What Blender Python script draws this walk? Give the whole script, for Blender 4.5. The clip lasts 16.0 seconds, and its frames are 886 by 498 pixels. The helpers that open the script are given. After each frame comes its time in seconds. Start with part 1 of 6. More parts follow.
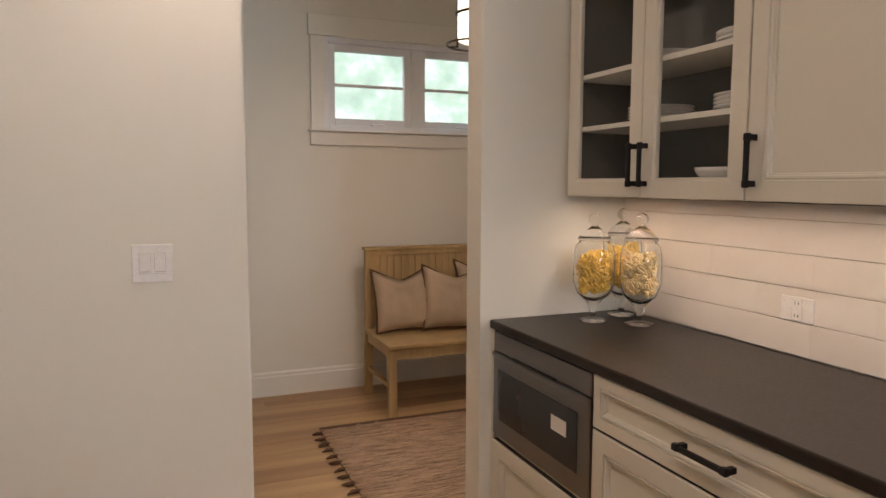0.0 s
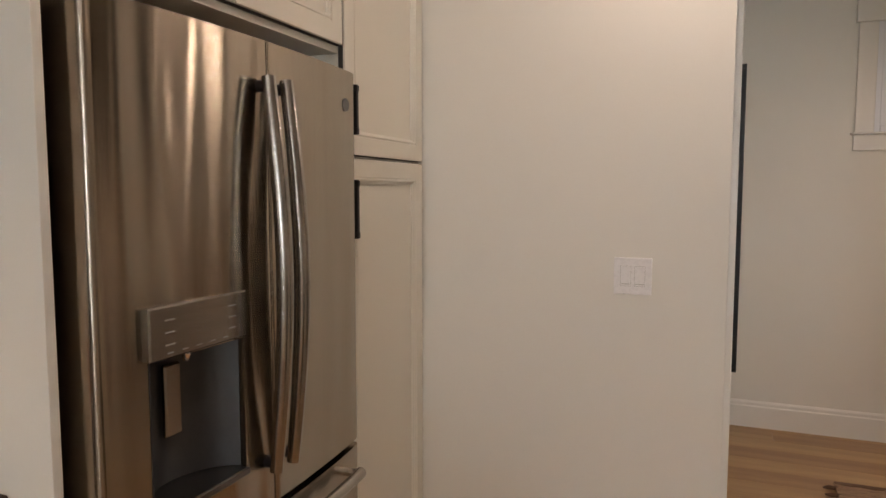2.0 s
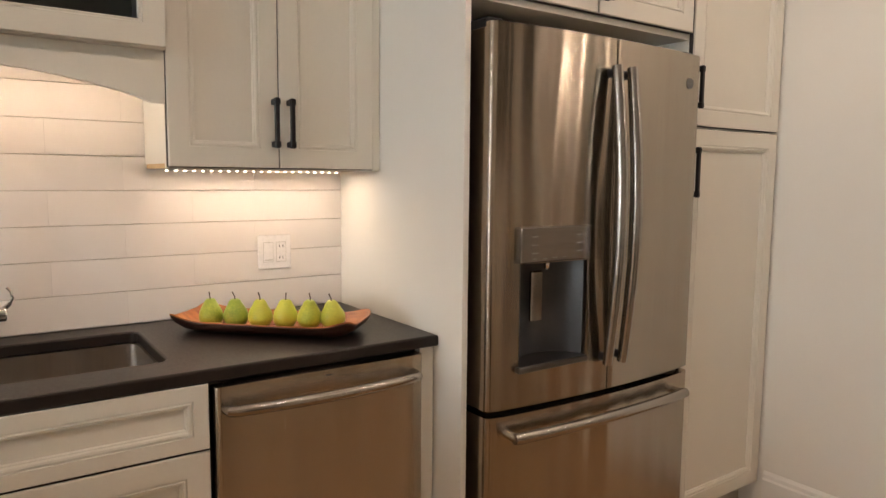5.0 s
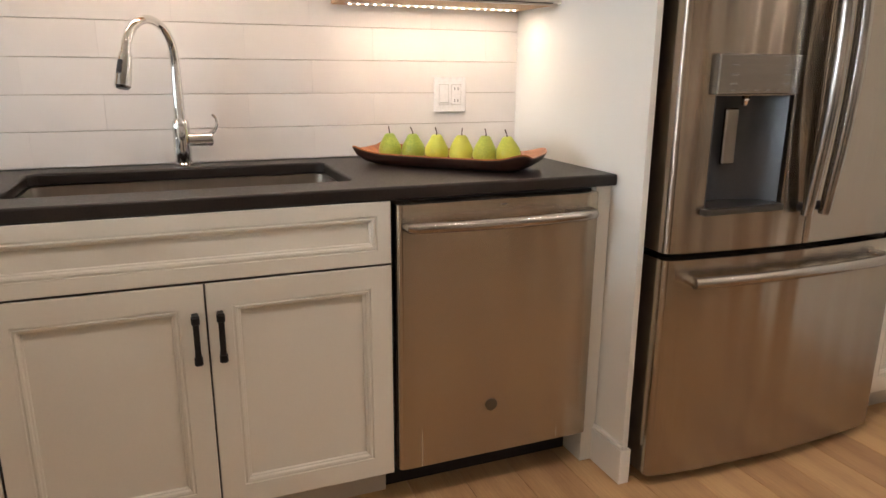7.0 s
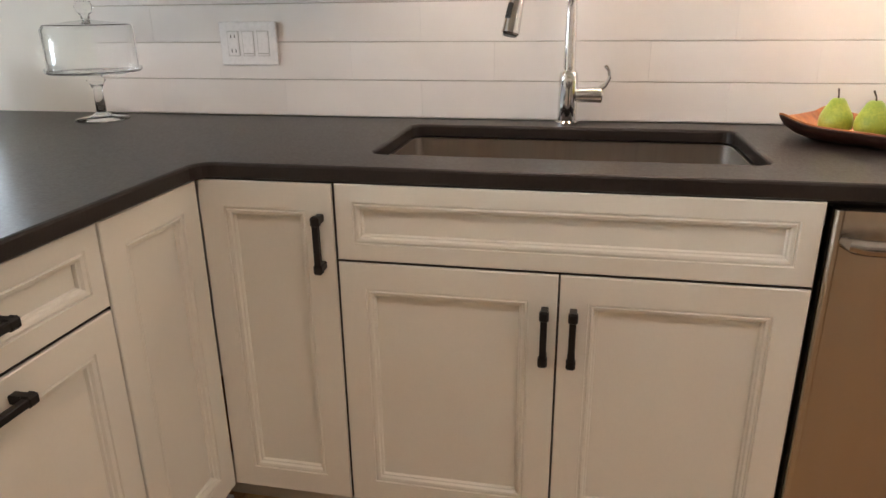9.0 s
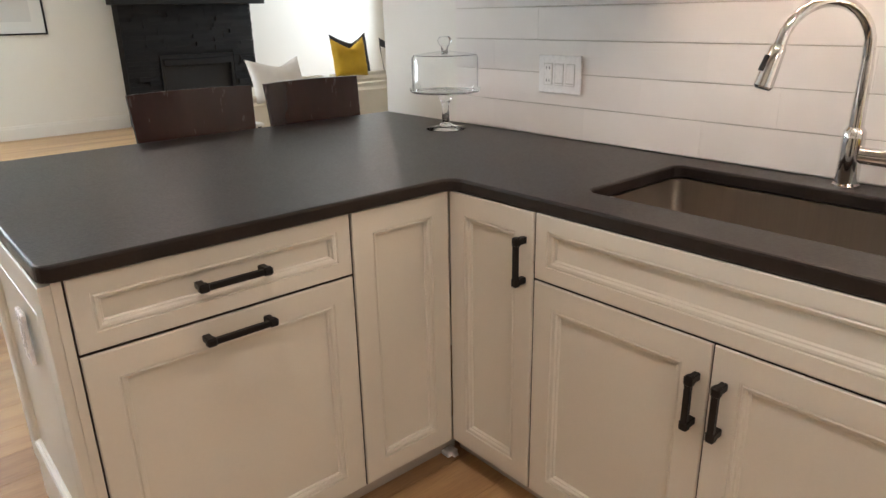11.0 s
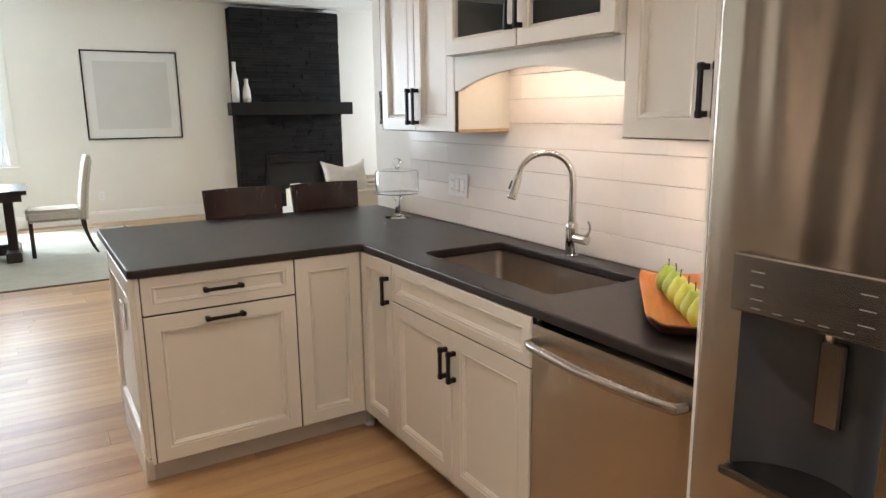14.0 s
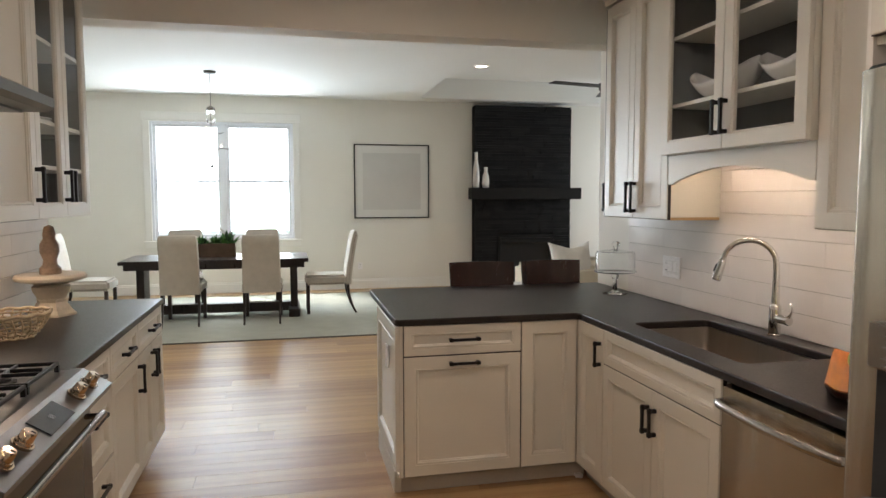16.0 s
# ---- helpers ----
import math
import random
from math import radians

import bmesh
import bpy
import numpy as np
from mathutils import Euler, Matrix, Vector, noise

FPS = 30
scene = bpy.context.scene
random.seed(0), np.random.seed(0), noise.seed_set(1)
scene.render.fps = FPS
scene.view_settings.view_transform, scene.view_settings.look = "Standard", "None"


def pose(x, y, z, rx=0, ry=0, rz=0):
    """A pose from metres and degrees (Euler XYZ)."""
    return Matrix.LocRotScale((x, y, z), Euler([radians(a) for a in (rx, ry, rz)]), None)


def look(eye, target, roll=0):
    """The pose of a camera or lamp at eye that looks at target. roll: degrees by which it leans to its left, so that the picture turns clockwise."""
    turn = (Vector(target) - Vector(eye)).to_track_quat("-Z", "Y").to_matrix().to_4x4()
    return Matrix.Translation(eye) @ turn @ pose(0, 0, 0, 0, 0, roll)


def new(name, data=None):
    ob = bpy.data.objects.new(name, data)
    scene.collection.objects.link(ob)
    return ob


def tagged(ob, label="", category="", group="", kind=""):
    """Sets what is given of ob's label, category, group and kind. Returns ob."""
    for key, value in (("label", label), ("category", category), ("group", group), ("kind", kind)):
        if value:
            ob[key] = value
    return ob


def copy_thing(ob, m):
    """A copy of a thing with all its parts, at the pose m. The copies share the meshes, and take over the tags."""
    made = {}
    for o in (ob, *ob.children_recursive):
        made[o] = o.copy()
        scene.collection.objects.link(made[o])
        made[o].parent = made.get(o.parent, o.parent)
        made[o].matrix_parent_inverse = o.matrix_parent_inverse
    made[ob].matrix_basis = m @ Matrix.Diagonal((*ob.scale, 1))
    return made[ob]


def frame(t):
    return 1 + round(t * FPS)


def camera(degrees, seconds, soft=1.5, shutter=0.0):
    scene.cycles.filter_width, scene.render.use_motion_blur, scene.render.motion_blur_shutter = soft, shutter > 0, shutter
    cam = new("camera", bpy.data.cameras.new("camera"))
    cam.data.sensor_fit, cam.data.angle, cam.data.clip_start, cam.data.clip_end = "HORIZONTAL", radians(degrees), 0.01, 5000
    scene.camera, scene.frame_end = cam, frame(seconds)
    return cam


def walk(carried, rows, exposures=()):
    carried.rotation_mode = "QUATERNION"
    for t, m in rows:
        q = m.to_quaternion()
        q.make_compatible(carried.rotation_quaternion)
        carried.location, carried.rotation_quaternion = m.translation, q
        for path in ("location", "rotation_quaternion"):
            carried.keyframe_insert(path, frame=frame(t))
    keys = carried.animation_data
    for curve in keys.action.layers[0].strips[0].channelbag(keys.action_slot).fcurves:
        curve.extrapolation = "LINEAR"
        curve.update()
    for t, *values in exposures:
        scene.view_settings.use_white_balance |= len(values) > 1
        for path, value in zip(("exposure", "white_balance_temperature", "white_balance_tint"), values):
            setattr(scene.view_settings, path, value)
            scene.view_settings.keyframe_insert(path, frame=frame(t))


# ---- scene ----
cam = camera(66.3, 16.0)
PATH = [
    (0, (1.591, -0.848, 1.434), (2.35, 0.992, 1.244), 0.2),
    (0.5, (1.619, -0.819, 1.459), (2.014, 1.133, 1.276), 0.2),
    (1, (1.669, -0.824, 1.45), (1.7, 1.169, 1.278), 0.2),
    (1.5, (1.721, -0.814, 1.46), (1.338, 1.142, 1.29), 0.1),
    (2, (1.816, -0.8, 1.455), (1.067, 1.046, 1.289), 0.0),
    (2.5, (1.943, -0.891, 1.475), (0.975, 0.852, 1.317), 0.2),
    (3, (2.063, -1.035, 1.492), (0.996, 0.649, 1.339), 0.6),
    (3.5, (2.13, -1.063, 1.444), (0.917, 0.522, 1.327), 0.3),
    (4, (2.208, -1.041, 1.429), (0.775, 0.344, 1.262), 0.5),
    (4.2, (2.237, -1.053, 1.425), (0.742, 0.264, 1.253), 0.5),
    (6.3, (2.286, -1.186, 1.243), (0.54, -0.279, 0.883), 0.5),
    (6.5, (2.288, -1.188, 1.224), (0.523, -0.337, 0.827), 0.4),
    (7, (2.247, -1.161, 1.189), (0.446, -0.452, 0.687), 0.3),
    (7.5, (2.197, -1.135, 1.171), (0.357, -0.621, 0.581), 0.1),
    (8, (2.149, -1.123, 1.185), (0.262, -0.928, 0.549), -0.2),
    (8.5, (2.028, -1.105, 1.194), (0.142, -1.21, 0.538), -0.5),
    (9, (1.9, -1.103, 1.204), (0.052, -1.481, 0.54), -0.7),
    (9.5, (1.765, -1.067, 1.205), (0.033, -1.818, 0.546), -1.0),
    (10, (1.722, -0.963, 1.202), (0.195, -2.089, 0.568), -1.2),
    (10.2, (1.745, -0.896, 1.226), (0.288, -2.108, 0.585), -1.3),
    (12.3, (1.798, 0.016, 1.348), (0.774, -1.581, 0.714), -0.7),
    (12.5, (1.791, 0.117, 1.344), (0.78, -1.491, 0.719), -0.8),
    (13, (1.832, 0.392, 1.374), (0.83, -1.234, 0.78), -0.8),
    (13.5, (1.879, 0.646, 1.437), (0.865, -1.001, 0.926), -0.6),
    (14, (1.889, 0.856, 1.485), (0.865, -0.816, 1.09), -0.7),
    (14.5, (1.947, 1.04, 1.498), (0.917, -0.652, 1.217), -0.5),
    (15, (1.983, 1.164, 1.51), (0.991, -0.557, 1.279), -0.4),
    (15.5, (2.017, 1.267, 1.521), (1.232, -0.562, 1.333), -0.5),
    (16, (2.094, 1.377, 1.515), (1.66, -0.57, 1.362), -0.1),
]
walk(cam, [(t, look(eye, target, roll)) for t, eye, target, roll in PATH], [(0.0,-0.19,6700,13),(1.5,-0.33,6700,13),(3.0,-0.15,6850,13),(4.2,-0.04,6850,12),(6.3,0.28,6200,10),(8.0,0.48,6100,10),(10.2,0.45,6150,10),(12.3,0.53,6150,10),(13.5,0.50,6150,10),(14.5,0.31,6050,10),(15.5,0.06,6200,10),(16.0,-0.2,6350,10)])

# ---- light ----
world = bpy.data.worlds.new("sky")
scene.world = world
world.use_nodes = True
wn = world.node_tree.nodes
sky = wn.new("ShaderNodeTexSky")
sky.sky_type, sky.sun_disc = "NISHITA", False
sky.sun_elevation, sky.sun_rotation = radians(52), radians(200)
wn["Background"].inputs["Strength"].default_value = 0.12
world.node_tree.links.new(sky.outputs["Color"], wn["Background"].inputs["Color"])


def lamp(name, kind, energy, color, m, **values):
    data = bpy.data.lights.new(name, kind)
    data.energy, data.color = energy, color
    for key, value in values.items():
        if key == "size":
            data.size = value
        elif key == "size_y":
            data.size_y = value
        elif key == "shape":
            data.shape = value
        elif key == "angle":
            data.angle = value
        elif key == "spread":
            data.spread = value
    ob = new(name, data)
    ob.matrix_basis = m
    return ob


WARM = (1.0, 0.77, 0.58)
SOFTWARM = (1.0, 0.80, 0.68)
DAY = (0.86, 0.94, 1.0)
lamp("sun", "SUN", 3.0, (1.0, 0.95, 0.88), look((0, 0, 0), (-0.9, 1.1, -1.7)), angle=radians(0.5))
# daylight through the openings
lamp("window_light_dining", "AREA", 200, DAY, look((3.12, -10.1, 1.8), (3.12, -4, 0.7)), shape="RECTANGLE", size=2.1, size_y=1.7)
lamp("window_light_entry", "AREA", 70, DAY, look((3.27, 5.0, 3.6), (3.1, 2.6, 1.2)), shape="RECTANGLE", size=2.0, size_y=0.9)
lamp("window_light_living", "AREA", 90, DAY, look((-5.2, -8.45, 1.7), (0, -7.5, 1.0)), shape="RECTANGLE", size=1.6, size_y=1.6)
# recessed ceiling lamps; the kitchen row is unseen, placed from reflections in the steel
CANS = [(1.75, 1.22), (1.75, -0.06), (1.75, -1.34)]
for cx, cy in CANS:
    lamp("can_light", "AREA", 8.8, SOFTWARM, pose(cx, cy, 2.732), shape="DISK", size=0.12)
# only the first is a seen lamp; the other three are added
for cx, cy in [(-0.19, -6.70), (2.2, -4.6), (-2.6, -6.7), (4.2, -4.6)]:
    lamp("living_can_and_fill", "AREA", 8, SOFTWARM, pose(cx, cy, 3.085), shape="DISK", size=0.12)
# unseen lamp added below the ceiling to brighten the entry
lamp("entry_fill_light", "AREA", 12, SOFTWARM, pose(2.9, 2.2, 2.27), shape="DISK", size=0.14)
# strips under the wall cabinets
lamp("strip_light_sink", "AREA", 1.5, WARM, pose(0.15, -0.34, 1.385), shape="RECTANGLE", size=0.04, size_y=0.56)
lamp("strip_light_arch", "AREA", 2.2, WARM, pose(0.15, -1.145, 1.688), shape="RECTANGLE", size=0.02, size_y=0.8)
lamp("strip_light_bar", "AREA", 3.3, WARM, pose(3.17, 0.6, 1.365), shape="RECTANGLE", size=0.02, size_y=1.5)
lamp("strip_light_range", "AREA", 2.5, WARM, pose(3.39, -1.9, 1.422), shape="RECTANGLE", size=0.02, size_y=0.5)


# ---- materials ----
def material(name, color, rough=0.5, metal=0.0, vary=0.05, scale=6.0, fine=60.0, bump=0.05, stretch=(1, 1, 1), tint=None, spec=0.5,
             coat=0.0, island=0.0, transmission=0.0, ior=1.45, emit=0.0, rough_vary=0.08, aniso=0.0):
    m = bpy.data.materials.new(name)
    m.use_nodes = True
    n, l = m.node_tree.nodes, m.node_tree.links
    b = n["Principled BSDF"]
    b.inputs["Roughness"].default_value = rough
    b.inputs["Metallic"].default_value = metal
    b.inputs["Specular IOR Level"].default_value = spec
    b.inputs["Coat Weight"].default_value = coat
    b.inputs["Coat Roughness"].default_value = 0.08
    b.inputs["Transmission Weight"].default_value = transmission
    b.inputs["IOR"].default_value = ior
    b.inputs["Anisotropic"].default_value = aniso
    if emit:
        b.inputs["Emission Color"].default_value = (*color, 1)
        b.inputs["Emission Strength"].default_value = emit
    b.inputs["Base Color"].default_value = (*color, 1)
    if vary or bump:
        tc, mp = n.new("ShaderNodeTexCoord"), n.new("ShaderNodeMapping")
        l.new(tc.outputs["Object"], mp.inputs["Vector"])
        mp.inputs["Scale"].default_value = stretch
        big, small = n.new("ShaderNodeTexNoise"), n.new("ShaderNodeTexNoise")
        big.inputs["Scale"].default_value, small.inputs["Scale"].default_value = scale, fine
        big.inputs["Detail"].default_value, small.inputs["Detail"].default_value = 3, 4
        l.new(mp.outputs[0], big.inputs["Vector"])
        l.new(mp.outputs[0], small.inputs["Vector"])
        mix = n.new("ShaderNodeMath")
        mix.operation = "MULTIPLY_ADD"
        l.new(big.outputs[0], mix.inputs[0])
        mix.inputs[1].default_value = 0.6
        half = n.new("ShaderNodeMath")
        half.operation = "MULTIPLY"
        half.inputs[1].default_value = 0.4
        l.new(small.outputs[0], half.inputs[0])
        l.new(half.outputs[0], mix.inputs[2])
        last = mix.outputs[0]
        if island:
            oi, add = n.new("ShaderNodeObjectInfo"), n.new("ShaderNodeMath")
            geo, sm = n.new("ShaderNodeNewGeometry"), n.new("ShaderNodeMath")
            l.new(oi.outputs["Random"], sm.inputs[0])
            l.new(geo.outputs["Random Per Island"], sm.inputs[1])
            sm.operation = "ADD"
            fr = n.new("ShaderNodeMath")
            fr.operation = "FRACT"
            l.new(sm.outputs[0], fr.inputs[0])
            add.operation = "MULTIPLY_ADD"
            l.new(fr.outputs[0], add.inputs[0])
            add.inputs[1].default_value = island
            l.new(last, add.inputs[2])
            l2 = n.new("ShaderNodeMath")
            l2.operation = "SUBTRACT"
            l.new(add.outputs[0], l2.inputs[0])
            l2.inputs[1].default_value = island / 2
            last = l2.outputs[0]
        if vary:
            ramp = n.new("ShaderNodeValToRGB")
            other = tint or tuple(c * (1 - vary) for c in color)
            light = tuple(min(1, c * (1 + vary)) for c in color)
            ramp.color_ramp.elements[0].position, ramp.color_ramp.elements[1].position = 0.3, 0.7
            ramp.color_ramp.elements[0].color, ramp.color_ramp.elements[1].color = (*other, 1), (*light, 1)
            l.new(last, ramp.inputs[0])
            l.new(ramp.outputs[0], b.inputs["Base Color"])
        rr = n.new("ShaderNodeMapRange")
        l.new(small.outputs[0], rr.inputs[0])
        rr.inputs[3].default_value, rr.inputs[4].default_value = max(0.02, rough - rough_vary), min(1, rough + rough_vary)
        l.new(rr.outputs[0], b.inputs["Roughness"])
        if bump:
            bp = n.new("ShaderNodeBump")
            bp.inputs["Strength"].default_value, bp.inputs["Distance"].default_value = bump, 0.002
            l.new(small.outputs[0], bp.inputs["Height"])
            l.new(bp.outputs[0], b.inputs["Normal"])
    return m


def steel(name, color, rough, stretch, vary=0.07, wave=0.0, wave_scale=(3.5, 3.5, 0.7), aniso=0.85):
    m = material(name, color, rough, 1.0, vary, 3.0, 14.0, 0.02, stretch, rough_vary=0.05)
    if wave:
        n, l = m.node_tree.nodes, m.node_tree.links
        tg = n.new("ShaderNodeTangent")
        tg.direction_type, tg.axis = "RADIAL", "Z"
        l.new(tg.outputs[0], n["Principled BSDF"].inputs["Tangent"])
        n["Principled BSDF"].inputs["Anisotropic"].default_value = aniso
        n["Principled BSDF"].inputs["Anisotropic Rotation"].default_value = 0.25
        tc, mp, no, bp = n.new("ShaderNodeTexCoord"), n.new("ShaderNodeMapping"), n.new("ShaderNodeTexNoise"), n.new("ShaderNodeBump")
        mp.inputs["Scale"].default_value = wave_scale
        no.inputs["Scale"].default_value, no.inputs["Detail"].default_value = 1.6, 1
        bp.inputs["Strength"].default_value, bp.inputs["Distance"].default_value = 1.0, wave
        l.new(tc.outputs["Object"], mp.inputs["Vector"])
        l.new(mp.outputs[0], no.inputs["Vector"])
        l.new(no.outputs[0], bp.inputs["Height"])
        old = next(x for x in n if x.bl_idname == "ShaderNodeBump" and x != bp)
        l.new(old.outputs[0], bp.inputs["Normal"])
        l.new(bp.outputs[0], n["Principled BSDF"].inputs["Normal"])
    return m


M_WALL = material("wall_paint", (0.76, 0.735, 0.67), 0.62, vary=0.02, scale=1.5, fine=220, bump=0.06)
M_CEIL = material("ceiling_paint", (0.78, 0.78, 0.75), 0.8, vary=0.015, scale=1.2, fine=260, bump=0.05)
M_TRIM = material("trim_paint", (0.78, 0.76, 0.71), 0.38, vary=0.02, scale=3, fine=90, bump=0.03)
M_CAB = material("cabinet_paint", (0.66, 0.63, 0.55), 0.36, vary=0.025, scale=2.2, fine=160, bump=0.04)
M_INNER = material("cabinet_inside_shade", (0.15, 0.145, 0.135), 0.5, vary=0.03, scale=3, fine=90, bump=0.03)
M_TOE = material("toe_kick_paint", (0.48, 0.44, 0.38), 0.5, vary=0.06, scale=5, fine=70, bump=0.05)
M_COUNTER = material("leathered_stone", (0.018, 0.0135, 0.0115), 0.36, vary=0.35, scale=9, fine=170, bump=0.16, rough_vary=0.1, spec=0.38)
M_TILE = material("glazed_tile", (0.79, 0.745, 0.705), 0.16, vary=0.03, scale=2.5, fine=9, bump=0.25, island=0.3, rough_vary=0.05)
M_GROUT = material("grout", (0.57, 0.51, 0.45), 0.85, vary=0.08, scale=12, fine=240, bump=0.3)
M_STEEL = steel("brushed_steel", (0.36, 0.33, 0.30), 0.24, (1, 0.6, 40))
M_STEEL_D = steel("dark_brushed_steel", (0.15, 0.145, 0.14), 0.32, (1, 0.6, 40))
M_STEEL_V = steel("brushed_steel_upright", (0.36, 0.305, 0.245), 0.21, (18, 18, 0.4), vary=0.05, wave=0.017, wave_scale=(4.0, 4.0, 0.55), aniso=0.92)
M_STEEL_G = steel("golden_brushed_steel", (0.42, 0.36, 0.285), 0.25, (12, 12, 0.3), vary=0.03, wave=0.012, wave_scale=(4.5, 4.5, 0.3), aniso=0.92)
M_STEEL_M = material("cool_brushed_steel", (0.24, 0.24, 0.25), 0.30, 1.0, vary=0.02, scale=3, fine=14, bump=0.0, stretch=(1, 0.6, 6), rough_vary=0.03)
M_CHROME = material("chrome", (0.75, 0.74, 0.72), 0.05, 1.0, vary=0.02, scale=5, fine=60, bump=0.0, rough_vary=0.02)
M_SINK = steel("sink_steel", (0.42, 0.375, 0.33), 0.33, (1, 18, 1))
M_BLACK = material("matt_black_metal", (0.012, 0.011, 0.011), 0.42, 0.4, vary=0.2, scale=20, fine=200, bump=0.05)
M_PLASTIC = material("black_plastic", (0.012, 0.012, 0.013), 0.35, vary=0.2, scale=20, fine=120, bump=0.03)
M_GREY = material("grey_plastic", (0.045, 0.047, 0.05), 0.35, vary=0.12, scale=10, fine=120, bump=0.03)
M_WHITEPL = material("white_plastic", (0.82, 0.80, 0.79), 0.28, vary=0.01, scale=8, fine=90, bump=0.0)
M_GLASS = material("clear_glass", (0.99, 1.0, 1.0), 0.01, vary=0, bump=0, transmission=1.0, ior=1.16, coat=0.8)
M_CRYSTAL = material("thick_clear_glass", (0.99, 1.0, 1.0), 0.01, vary=0, bump=0, transmission=1.0, ior=1.42)
M_PANE = material("cabinet_glass", (0.95, 0.97, 0.98), 0.015, vary=0, bump=0, transmission=1.0, ior=1.1, spec=0.6)
M_CERAMIC = material("white_ceramic", (0.74, 0.72, 0.68), 0.16, vary=0.02, scale=6, fine=80, bump=0.03)
M_DARKWOOD = material("espresso_wood", (0.022, 0.013, 0.010), 0.3, vary=0.5, scale=5, fine=30, bump=0.1, stretch=(1, 1, 0.15), tint=(0.010, 0.006, 0.005))
M_STOOL = material("mahogany_wood", (0.032, 0.009, 0.006), 0.25, vary=0.2, scale=3, fine=30, bump=0.03, stretch=(1, 1, 0.2), tint=(0.024, 0.007, 0.005))
M_OAK = material("pale_oak", (0.44, 0.31, 0.15), 0.5, vary=0.2, scale=6, fine=40, bump=0.15, stretch=(1, 1, 0.12), tint=(0.34, 0.23, 0.105))
M_CABSIDE = material("maple_underside", (0.50, 0.33, 0.16), 0.5, vary=0.15, scale=5, fine=40, bump=0.08, stretch=(1, 0.15, 1))
M_TRAY = material("acacia_wood", (0.50, 0.19, 0.055), 0.35, vary=0.3, scale=11, fine=55, bump=0.12, stretch=(1, 0.12, 1), tint=(0.20, 0.060, 0.018))
M_TRAYBACK = material("dark_tray_underside", (0.045, 0.016, 0.009), 0.4, vary=0.3, scale=7, fine=45, bump=0.1, stretch=(1, 0.2, 1))
M_PEAR = material("pear_skin", (0.46, 0.48, 0.06), 0.36, vary=0.2, scale=18, fine=180, bump=0.06, tint=(0.27, 0.36, 0.045), island=0.5)
M_STEM = material("stem_bark", (0.055, 0.032, 0.016), 0.7, vary=0.3, scale=30, fine=200, bump=0.2)
M_FABRIC = material("oatmeal_linen", (0.52, 0.47, 0.40), 0.9, vary=0.08, scale=12, fine=420, bump=0.35)
M_PILLOW = material("sand_linen", (0.44, 0.34, 0.24), 0.92, vary=0.1, scale=10, fine=400, bump=0.4)
M_PIPING = material("brown_piping", (0.12, 0.065, 0.035), 0.8, vary=0.2, scale=30, fine=200, bump=0.2)
M_SOFA = material("cream_upholstery", (0.64, 0.59, 0.49), 0.9, vary=0.06, scale=8, fine=380, bump=0.3)
M_YELLOW = material("mustard_cushion", (0.52, 0.33, 0.02), 0.85, vary=0.12, scale=12, fine=300, bump=0.3)
M_CHARCOAL = material("charcoal_cushion", (0.035, 0.035, 0.037), 0.9, vary=0.2, scale=12, fine=300, bump=0.3)
M_WHITECLOTH = material("white_cushion", (0.70, 0.68, 0.64), 0.9, vary=0.05, scale=12, fine=300, bump=0.3)
M_JUTE = material("jute_weave", (0.40, 0.27, 0.175), 0.95, vary=0.4, scale=22, fine=150, bump=0.8, stretch=(0.35, 2.2, 1), tint=(0.17, 0.11, 0.07))
M_RUG = material("sage_grey_rug", (0.40, 0.40, 0.33), 0.95, vary=0.1, scale=5, fine=320, bump=0.5)
M_RUGEDGE = material("rug_binding", (0.14, 0.13, 0.11), 0.9, vary=0.1, scale=10, fine=300, bump=0.3)
M_STONE = material("charcoal_ledgestone", (0.009, 0.0085, 0.008), 0.7, vary=0.5, scale=6, fine=60, bump=0.9, island=0.5, tint=(0.005, 0.0046, 0.0046), spec=0.25)
M_MANTEL = material("black_mantel_wood", (0.007, 0.0065, 0.006), 0.5, spec=0.3, vary=0.3, scale=8, fine=60, bump=0.2, stretch=(0.2, 1, 1))
M_PAPER = material("mat_board", (0.70, 0.69, 0.66), 0.75, vary=0.01, scale=3, fine=150, bump=0.02)
M_ART = material("grey_art_print", (0.60, 0.59, 0.565), 0.7, vary=0.03, scale=4, fine=150, bump=0.02)
M_HALLART = material("dark_umber_print", (0.10, 0.075, 0.055), 0.6, vary=0.5, scale=5, fine=40, bump=0.05)
M_VINYL = material("window_vinyl", (0.76, 0.77, 0.80), 0.35, vary=0.02, scale=5, fine=90, bump=0.02)
M_LEAF = material("leaf_green", (0.06, 0.17, 0.035), 0.5, vary=0.4, scale=20, fine=90, bump=0.1, island=0.6, tint=(0.02, 0.055, 0.018))
M_BARK = material("planter_wood", (0.10, 0.06, 0.035), 0.7, vary=0.3, scale=9, fine=60, bump=0.3)
M_PASTA = material("egg_pasta", (0.80, 0.53, 0.11), 0.55, vary=0.15, scale=30, fine=120, bump=0.1, island=0.4)
M_PASTA2 = material("pale_pasta", (0.78, 0.60, 0.32), 0.55, vary=0.15, scale=30, fine=120, bump=0.1, island=0.4)
M_WICKER = material("bleached_wicker", (0.45, 0.36, 0.24), 0.75, vary=0.25, scale=25, fine=160, bump=0.3, island=0.4)
M_WASHED = material("washed_wood", (0.58, 0.50, 0.38), 0.65, vary=0.15, scale=9, fine=60, bump=0.25)
M_DRIFT = material("driftwood_grey", (0.24, 0.17, 0.12), 0.7, vary=0.35, scale=12, fine=70, bump=0.4)
